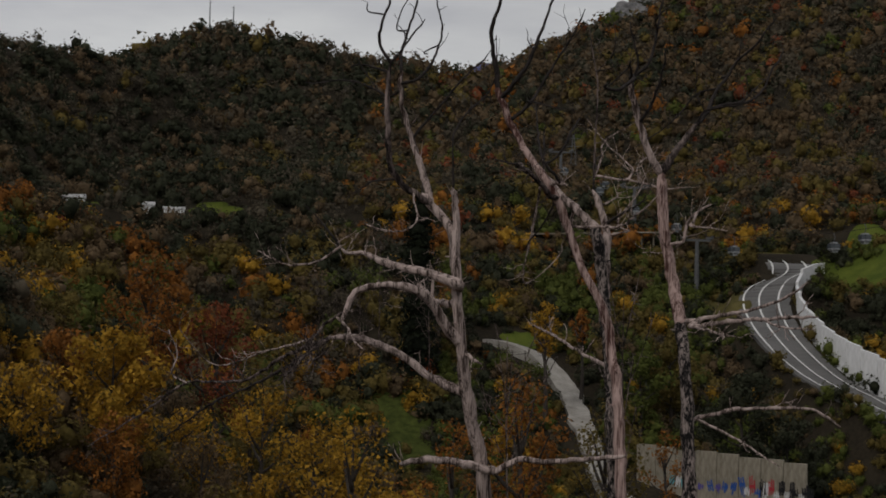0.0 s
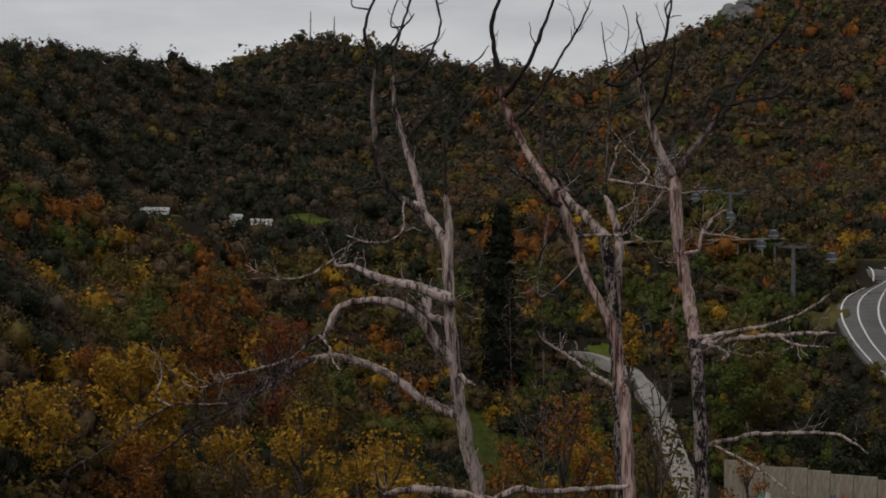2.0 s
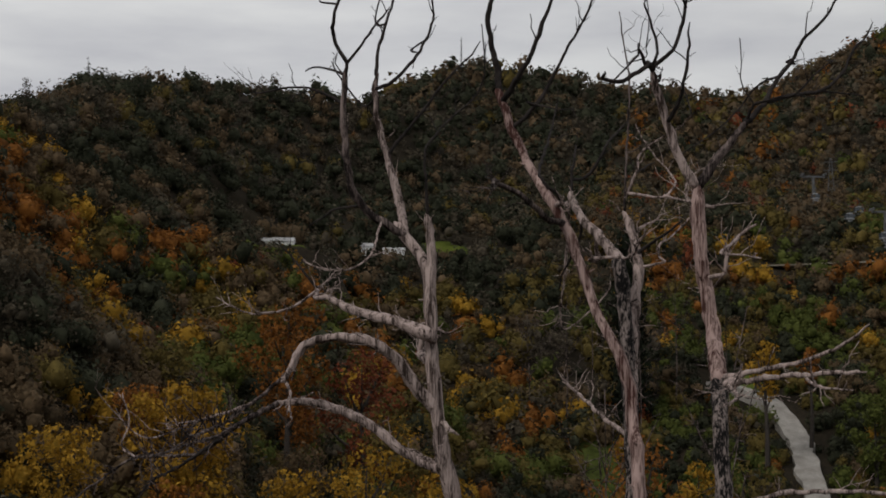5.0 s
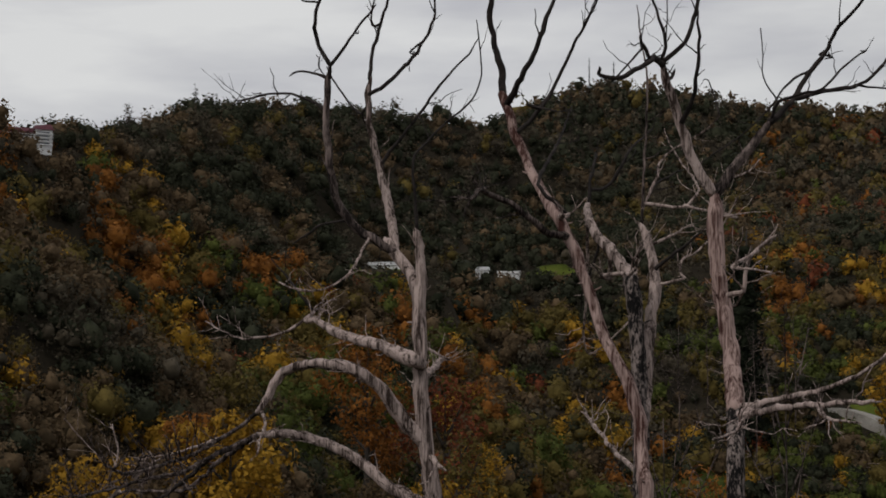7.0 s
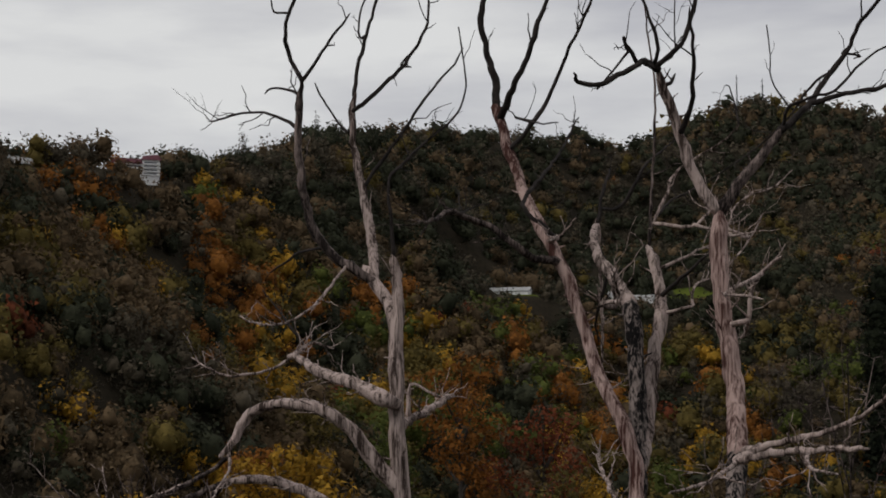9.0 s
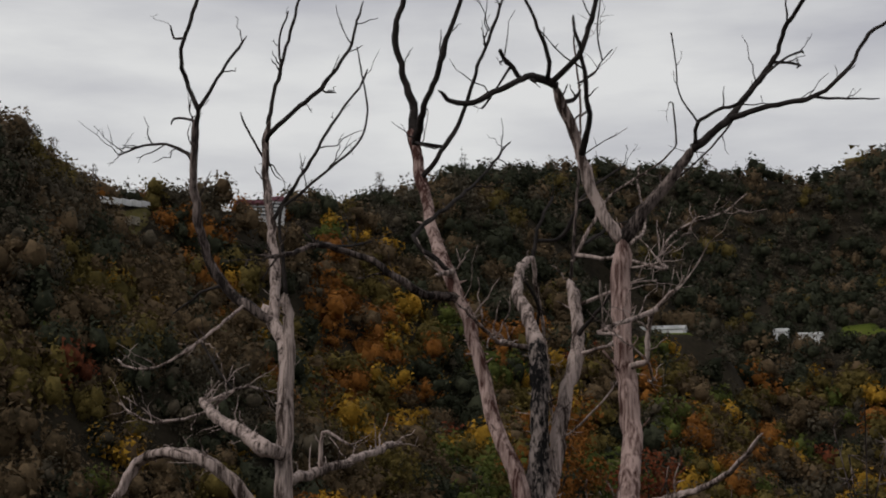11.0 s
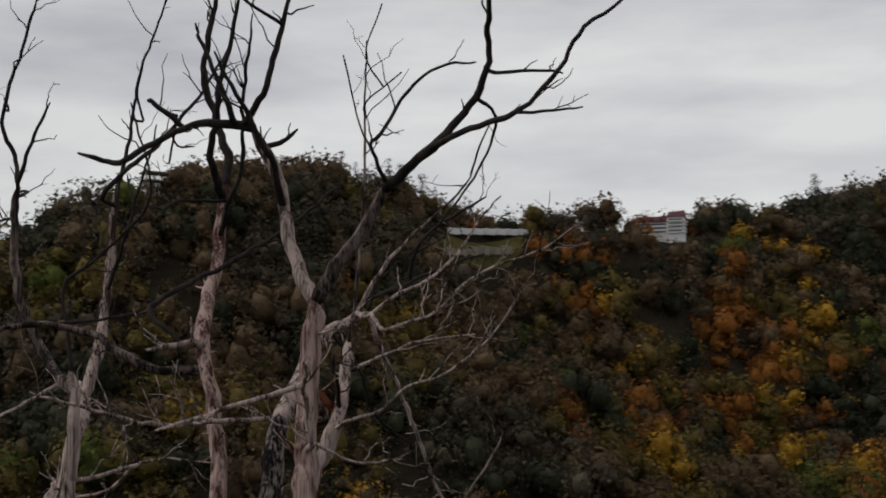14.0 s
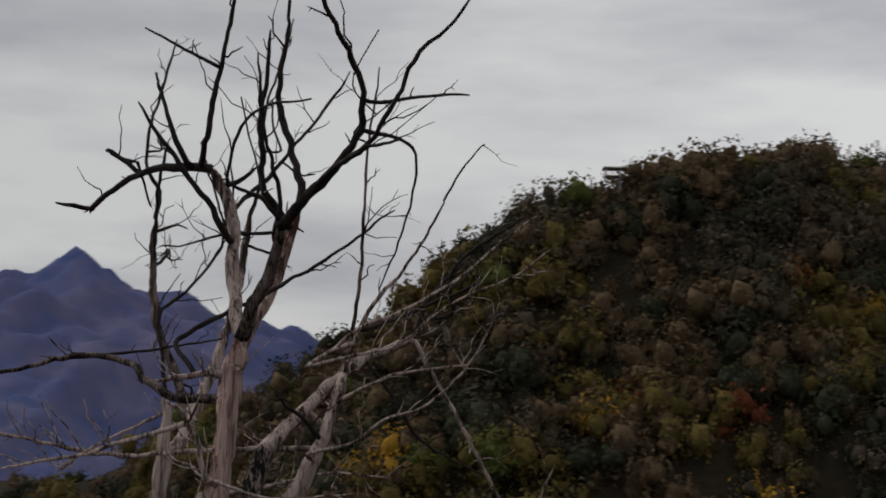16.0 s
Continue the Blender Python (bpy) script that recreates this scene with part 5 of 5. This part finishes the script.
def graffiti():
    root = new("graffiti")
    tagged(root, "blue, red, black and white spray-painted graffiti on concrete", "graffiti", kind="structure")
    pts = curve_through([(p[0], p[1], 0) for p in GRAFFITI_WALL], 0.25)
    pick = random.Random(5)
    marks = [(0.22, "teal", 1.0), (0.25, "white", 1.2), (0.28, "teal", 0.8), (0.31, "white", 0.8), (0.38, "violet", 0.7), (0.43, "blue", 1.0), (0.47, "violet", 0.9), (0.51, "blue", 1.1), (0.55, "blue", 1.3),
             (0.60, "blue", 2.0), (0.625, "white", 0.9), (0.65, "red", 1.9), (0.68, "blue", 0.8), (0.70, "black", 1.7), (0.725, "white", 1.5), (0.75, "red", 1.9), (0.775, "white", 0.8), (0.80, "black", 1.9), (0.825, "white", 0.9),
             (0.85, "black", 1.9), (0.875, "black", 1.4), (0.895, "white", 0.9), (0.915, "black", 1.8), (0.945, "black", 1.5)]
    for s, colour, h in marks:
        i = int(s * (len(pts) - 2))
        p, d = pts[i], (pts[i + 1] - pts[i]).normalized()
        n = Vector((-d.y, d.x, 0))
        n = n if n.y < 0 else -n
        q = p + n * 0.24
        turn = math.atan2(d.y, d.x)
        h *= 1.5
        bm = bmesh.new()
        for k in range(3):
            box(bm, -0.35 + 0.3 * k, -0.35 + 0.3 * k + pick.uniform(0.12, 0.26), -0.015, 0.015, pick.uniform(-0.1, 0.3) * h, h * pick.uniform(0.75, 1.0))
        box(bm, -0.4, 0.5, -0.012, 0.012, h * 0.4, h * 0.56)
        bmesh.ops.rotate(bm, verts=bm.verts[:], cent=(0, 0, h / 2), matrix=Matrix.Rotation(pick.uniform(-0.25, 0.25), 3, "Y"))
        ob = part("painted_bar", bm, PAINTS[colour], root)
        ob.matrix_local = Matrix.Translation((q.x, q.y, 3.0 - 1.5 * s)) @ Matrix.Rotation(turn, 4, "Z")


graffiti()


# ---- picnic tables beside the track ----
def picnic_table(x, y, turn):
    root = new("picnic_table")
    root.matrix_basis = Matrix.Translation(stand(x, y)) @ Matrix.Rotation(turn, 4, "Z") @ Matrix.Translation((0, 0, 0.3))
    tagged(root, "dark wooden picnic table with benches on the grass", "picnic table", group="picnic tables beside the track")
    for name, y0, y1, z0, z1 in (("tabletop", -0.45, 0.45, 0.95, 1.05), ("bench", -1.05, -0.7, 0.5, 0.58), ("bench", 0.7, 1.05, 0.5, 0.58)):
        bm = bmesh.new()
        box(bm, -1.1, 1.1, y0, y1, z0, z1)
        part(name, bm, M_WOOD, root)
    for sx in (-0.85, 0.85):
        bm = bmesh.new()
        box(bm, sx - 0.06, sx + 0.06, -0.95, 0.95, 0.42, 0.5)
        box(bm, sx - 0.06, sx + 0.06, -0.35, -0.22, -0.4, 0.95)
        box(bm, sx - 0.06, sx + 0.06, 0.22, 0.35, -0.4, 0.95)
        part("trestle", bm, M_TRUNK, root)


for x, y, turn in ((12.0, 241.0, 0.5), (11.3, 245.5, 0.7), (9.8, 249.5, 0.3)):
    picnic_table(x, y, turn)


# ---- buildings ----
def shed(x, y, turn, long, deep, high, label):
    root = new("shed")
    root.matrix_basis = Matrix.Translation(stand(x, y)) @ Matrix.Rotation(turn, 4, "Z") @ Matrix.Translation((0, 0, 0.8))
    tagged(root, label, "building", group="white sheds on the hillside")
    bm = bmesh.new()
    box(bm, -long / 2, long / 2, 0, deep, -1.6, high * 0.6)
    part("wall", bm, M_WHITE, root)
    for y0, y1, z0, z1 in ((-0.2, deep / 2, high * 0.58, high), (deep / 2, deep + 0.2, high, high * 0.58)):
        bm = bmesh.new()
        vs = [bm.verts.new(c) for c in ((-long / 2 - 0.2, y0, z0), (long / 2 + 0.2, y0, z0), (long / 2 + 0.2, y1, z1), (-long / 2 - 0.2, y1, z1))]
        bm.faces.new(vs)
        bmesh.ops.solidify(bm, geom=bm.faces[:], thickness=0.08)
        part("roof", bm, M_WHITE, root, "white sheet-metal roof slope")
    bm = bmesh.new()
    box(bm, -long * 0.1, long * 0.02, -0.04, 0.05, -0.6, high * 0.4)
    part("door", bm, M_CONCRETE, root, "grey sliding door")


shed(-67.6, 270.0, 0.2, 7.2, 3.0, 1.7, "long white shed with a pale roof among trees")
shed(-59.6, 304.8, 0.2, 2.4, 2.0, 1.7, "small white shed with a pale roof among trees")
shed(-54.6, 305.4, 0.15, 4.0, 2.2, 1.3, "low white shed with a slanted roof among trees")


def hotel():
    root = new("hotel")
    root.matrix_basis = Matrix.Translation((-82.3, 184.5, 53.1)) @ Matrix.Rotation(0.74, 4, "Z")
    tagged(root, "white multi-storey hotel with dark red roof on the ridge", "building")
    for name, x0, x1, y0, y1, h in (("wing", -3.0, 0.7, 0.2, 1.8, 2.0), ("tower", 0.7, 2.7, 0, 2.0, 2.5)):
        bm = bmesh.new()
        box(bm, x0, x1, y0, y1, -3, h)
        wall = part(name, bm, M_WHITE, root)
        for storey in range(4):
            z0 = 0.68 + storey * 0.44
            if z0 + 0.3 > h:
                continue
            bm = bmesh.new()
            box(bm, x0 + 0.12, x1 - 0.35 if name == "tower" else x1 - 0.15, y0 - 0.03, y0 + 0.04, z0, z0 + 0.2)
            part("window_band", bm, M_GLASS, wall)
            if name == "tower":
                bm = bmesh.new()
                box(bm, x0 - 0.02, x1 + 0.08, y0 - 0.14, y0 - 0.04, z0 - 0.12, z0 + 0.02)
                part("balcony", bm, M_WHITE, wall)
                bm = bmesh.new()
                box(bm, x1 - 0.02, x1 + 0.16, y0 + 0.3, y1 - 0.4, z0 - 0.06, z0 + 0.06)
                part("balcony", bm, M_WHITE, wall)
        bm = bmesh.new()
        over = 0.18
        ridge = h + (0.85 if name == "tower" else 0.7)
        a = [bm.verts.new(c) for c in ((x0 - over, y0 - over, h - 0.05), (x1 + over, y0 - over, h - 0.05), (x1 + over, y1 + over, h - 0.05), (x0 - over, y1 + over, h - 0.05))]
        b = [bm.verts.new(c) for c in ((x0 + 0.15, (y0 + y1) / 2, ridge - (0.25 if name == "tower" else 0)), (x1 - 0.05, (y0 + y1) / 2, ridge))]
        for f in ((a[0], a[1], b[1], b[0]), (a[2], a[3], b[0], b[1]), (a[1], a[2], b[1]), (a[3], a[0], b[0]), (a[3], a[2], a[1], a[0])):
            bm.faces.new(f)
        part("roof", bm, M_ROOF, root, "dark red pitched roof")
    for k in range(3):
        bm = bmesh.new()
        x0 = -2.6 + k * 1.1
        v = [bm.verts.new(c) for c in ((x0, -0.05, 1.95), (x0 + 0.8, -0.05, 1.95), (x0 + 0.4, -0.05, 2.45), (x0 + 0.4, 1.0, 2.6))]
        for f in ((v[0], v[1], v[2]), (v[1], v[3], v[2]), (v[0], v[2], v[3]), (v[0], v[3], v[1])):
            bm.faces.new(f)
        part("dormer", bm, M_ROOF, root)


hotel()


def small_house(x, y, turn, scale, label):
    root = new("house")
    root.matrix_basis = Matrix.Translation(stand(x, y)) @ Matrix.Rotation(turn, 4, "Z") @ Matrix.Scale(scale, 4)
    tagged(root, label, "building")
    bm = bmesh.new()
    box(bm, -1.2, 1.2, -0.8, 0.8, -1, 1.0)
    part("wall", bm, M_WHITE, root)
    bm = bmesh.new()
    a = [bm.verts.new(c) for c in ((-1.4, -1, 0.95), (1.4, -1, 0.95), (1.4, 1, 0.95), (-1.4, 1, 0.95), (-1.3, 0, 1.6), (1.3, 0, 1.6))]
    for f in ((a[0], a[1], a[5], a[4]), (a[2], a[3], a[4], a[5]), (a[1], a[2], a[5]), (a[3], a[0], a[4]), (a[3], a[2], a[1], a[0])):
        bm.faces.new(f)
    part("roof", bm, M_CONCRETE, root)
    for k in range(3):
        bm = bmesh.new()
        box(bm, -0.95 + k * 0.7, -0.55 + k * 0.7, -0.84, -0.78, 0.3, 0.75)
        part("window", bm, M_GLASS, root)


small_house(-83.8, 169.4, 0.9, 0.55, "small white house with a grey roof near the hilltop")
small_house(-83.6, 174.5, 0.8, 0.5, "small pale house with a grey roof behind trees")


def viewing_deck():
    root = new("viewing_deck")
    x, y = -64.6, 112.9
    root.matrix_basis = Matrix.Translation((x, y, 48.9)) @ Matrix.Rotation(1.42, 4, "Z")
    tagged(root, "flat pale roof slab on thin posts at the hilltop edge", "pavilion")
    bm = bmesh.new()
    box(bm, -1.3, 1.3, -0.7, 0.7, 0.74, 0.84)
    part("roof", bm, M_CONCRETE, root)
    bm = bmesh.new()
    box(bm, -1.2, 1.2, -0.6, 0.6, 0.12, 0.2)
    part("floor", bm, M_CONCRETE, root)
    for sx in (-1.1, 0, 1.1):
        for sy in (-0.5, 0.5):
            bm = bmesh.new()
            box(bm, sx - 0.035, sx + 0.035, sy - 0.035, sy + 0.035, -4, 0.78)
            part("post", bm, M_STEEL, root)


viewing_deck()


def gallery():
    root = new("road_gallery")
    a, b = Vector((12.5, 305.5, 0)), Vector((45, 293.5, 0))
    z = max(float(land(*a.xy)), float(land(*b.xy)), float(land(28, 300))) - 1.2
    tagged(root, "long low pale concrete road gallery across the slope", "road gallery", kind="structure")
    d = (b - a).normalized()
    turn = Matrix.Translation((a.x, a.y, z)) @ Matrix.Rotation(math.atan2(d.y, d.x), 4, "Z")
    bm = bmesh.new()
    box(bm, 0, (b - a).length, -1.2, 1.2, 0.62, 0.88, turn)
    part("beam", bm, M_CONCRETE, root)
    for k in range(15):
        bm = bmesh.new()
        box(bm, 0.3 + k * 2.3, 0.55 + k * 2.3, 0.3, 0.6, -5, 0.62, turn)
        part("column", bm, M_CONCRETE, root)


gallery()


# ---- cableway ----
def cable_pylon(x, y, high, turn, label):
    root = new("cableway_pylon")
    root.matrix_basis = Matrix.Translation(stand(x, y)) @ Matrix.Rotation(turn, 4, "Z")
    tagged(root, label, "pylon", group="cableway pylons")
    bm = bmesh.new()
    bmesh.ops.create_cone(bm, cap_ends=True, segments=14, radius1=0.5, radius2=0.32, depth=high + 1, matrix=Matrix.Translation((0, 0, high / 2 - 0.5)))
    part("mast", bm, M_DARKSTEEL, root)
    bm = bmesh.new()
    box(bm, -2.6, 2.6, -0.22, 0.22, high - 0.3, high + 0.1)
    part("crossarm", bm, M_DARKSTEEL, root)
    for sx in (-2.5, 2.5):
        bm = bmesh.new()
        box(bm, sx - 0.12, sx + 0.12, -1.5, 1.5, high + 0.1, high + 0.3)
        for k in range(5):
            bmesh.ops.create_cone(bm, cap_ends=True, segments=12, radius1=0.24, radius2=0.24, depth=0.1, matrix=Matrix.Translation((sx, -1.2 + 0.6 * k, high + 0.42)) @ Matrix.Rotation(radians(90), 4, "Y"))
        part("roller_battery", bm, M_DARKSTEEL, root)


PYLONS = [(44, 276, 10.6), (36.5, 307, 9.5), (26, 366, 9)]
for x, y, h in PYLONS:
    cable_pylon(x, y, h, 0.25, "grey steel cableway pylon with roller batteries")
tops = [Vector((78, 235, 44))] + [Vector((x, y, float(land(x, y)) + h + 0.5)) for x, y, h in PYLONS] + [Vector((16, 430, float(land(16, 430)) + 9))]
spots = []
for sx in (-2.5, 2.5):
    off = Vector((sx * math.cos(0.25), sx * math.sin(0.25), 0))
    for a, b in zip(tops, tops[1:]):
        bm = bmesh.new()
        line = [a.lerp(b, k / 14) + off - Vector((0, 0, 4 * (k / 14) * (1 - k / 14) * 0.03 * (b - a).length)) for k in range(15)]
        sweep(bm, line, [0.045] * 15, 5, 0.0, 1)
        tagged(part("cable", bm, M_TWIG), "dark steel haul cable of a cableway", "cable", group="cableway cables")
        for k in ((4, 11) if sx < 0 else (7,)):
            if a.y < 320:
                spots.append(line[k])


def gondola(at, turn):
    root = new("gondola")
    root.matrix_basis = Matrix.Translation(at) @ Matrix.Rotation(turn, 4, "Z")
    tagged(root, "grey cableway gondola with dark windows hanging from cable", "gondola", group="gondolas")
    bm = bmesh.new()
    bmesh.ops.create_cube(bm, size=1, matrix=Matrix.Translation((0, 0, -2.4)) @ Matrix.Diagonal((1.7, 1.9, 1.7, 1)))
    bmesh.ops.bevel(bm, geom=bm.edges[:], offset=0.42, segments=3, affect="EDGES")
    part("cabin", bm, M_STEEL, root)
    bm = bmesh.new()
    bmesh.ops.create_cube(bm, size=1, matrix=Matrix.Translation((0, 0, -2.2)) @ Matrix.Diagonal((1.74, 1.94, 0.75, 1)))
    bmesh.ops.bevel(bm, geom=[e for e in bm.edges if abs(e.verts[0].co.z - e.verts[1].co.z) > 0.3], offset=0.42, segments=3, affect="EDGES")
    part("window", bm, M_GLASS, root)
    bm = bmesh.new()
    sweep(bm, [Vector((0, 0, -1.55)), Vector((0.25, 0, -0.8)), Vector((0, 0, 0.05))], [0.06, 0.06, 0.06], 6, 0, 1)
    part("hanger", bm, M_DARKSTEEL, root)
    return root


first = gondola(spots[0], 0.3)
for p in spots[1:]:
    copy_thing(first, Matrix.Translation(p) @ Matrix.Rotation(0.3, 4, "Z"))


def lattice_tower(x, y, high, wide, label):
    root = new("lattice_tower")
    root.location = stand(x, y)
    tagged(root, label, "tower", group="lattice towers")
    legs = [Vector((sx * wide, sy * wide, -1)) for sx, sy in ((-1, -1), (1, -1), (1, 1), (-1, 1))]
    top = [Vector((v.x * 0.15, v.y * 0.15, high)) for v in legs]
    for a, b in zip(legs, top):
        bm = bmesh.new()
        sweep(bm, [a, a.lerp(b, 0.5), b], [0.09, 0.08, 0.06], 5, 0, 1)
        part("leg", bm, M_DARKSTEEL, root)
    bm = bmesh.new()
    for k in range(7):
        s, e = k / 7, (k + 1) / 7
        for i in range(4):
            sweep(bm, [legs[i].lerp(top[i], s), legs[(i + 1) % 4].lerp(top[(i + 1) % 4], e)], [0.04, 0.04], 4, 0, 1)
    part("bracing", bm, M_DARKSTEEL, root)
    for z in (0.72, 0.9):
        bm = bmesh.new()
        box(bm, -wide * 1.6, wide * 1.6, -0.06, 0.06, high * z, high * z + 0.14)
        part("arm", bm, M_DARKSTEEL, root)


lattice_tower(-76.4, 532.0, 9.5, 0.3, "thin lattice radio mast on the wooded hilltop")
lattice_tower(-84.0, 528.0, 12.0, 0.25, "tall thin radio mast on the wooded hilltop")
lattice_tower(28.0, 553.0, 9.5, 1.0, "grey lattice power pylon on the saddle")
lattice_tower(31.0, 392.0, 11.0, 1.0, "grey lattice power pylon on the forested slope")


# ---- bare rock and far mountains ----
def rock_outcrop(x, y, size, label):
    bm = bmesh.new()
    bmesh.ops.create_icosphere(bm, subdivisions=4, radius=1)
    for v in bm.verts:
        p = v.co.copy()
        k = 1 + 0.35 * noise.noise(p * 1.7 + Vector((x, y, 0))) + 0.18 * noise.noise(p * 4.5)
        v.co = Vector((p.x * size * k, p.y * size * 0.7 * k, max(-2, p.z * size * 0.75 * k)))
    ob = part("rock_outcrop", bm, M_ROCK)
    ob.location = stand(x, y)
    tagged(ob, label, "rock")


rock_outcrop(66.0, 580.0, 8.0, "bare grey rock face on the mountain shoulder")
rock_outcrop(73.0, 588.0, 7.0, "bare grey rock knob on the mountain shoulder")


def far_mountain(name, crest, fall, label, mat):
    """A distant ridge as a real height field: its crest line, falling away on both sides."""
    xs = [c[0] for c in crest]
    ys = [c[1] for c in crest]
    pad = 420
    gx, gy = np.meshgrid(np.linspace(min(xs) - pad, max(xs) + pad, 190), np.linspace(min(ys) - pad, max(ys) + pad, 190))
    crag = np.array([noise.ridged_multi_fractal(Vector((u * 0.011, v * 0.011, 3.1)), 1.0, 2.1, 6, 1.0, 2.0) for u, v in zip(gx.ravel(), gy.ravel())]).reshape(gx.shape)
    rough = 22 * (crag - 1.2) + 3 * np.sin(gx * 0.021 + 2 * np.sin(gy * 0.017)) + 6 * np.sin(gy * 0.045 + gx * 0.031) + 3 * np.sin(gx * 0.11) * np.sin(gy * 0.093)
    gz = np.maximum(ridge_height(gx, gy, crest, fall) + rough, -30)
    n = gx.shape[1]
    i, j = np.meshgrid(np.arange(n - 1), np.arange(gx.shape[0] - 1))
    a = (j * n + i).ravel()
    faces = np.stack([a, a + 1, a + n + 1, a + n], 1)
    ob = new(name, mesh_of(name, np.stack([gx, gy, gz], -1).reshape(-1, 3), faces, [mat], smooth=True))
    tagged(ob, label, "mountain", kind="structure")


far_mountain("backdrop", [(-1430, -407, 195), (-1436, -94, 177), (-1440, -23, 203), (-1446, 79, 165), (-1446, 145, 135), (-1444, 205, 117), (-1400, 433, 65)], 0.5, "mountain ridge tinted blue-violet by haze in the far distance", M_HAZEHILL)
far_mountain("backdrop", [(-160, 1520, 190), (33, 1505, 306), (120, 1520, 255), (420, 1500, 220)], 0.9, "mountain peak tinted blue by haze beyond the saddle", M_HAZEHILL)
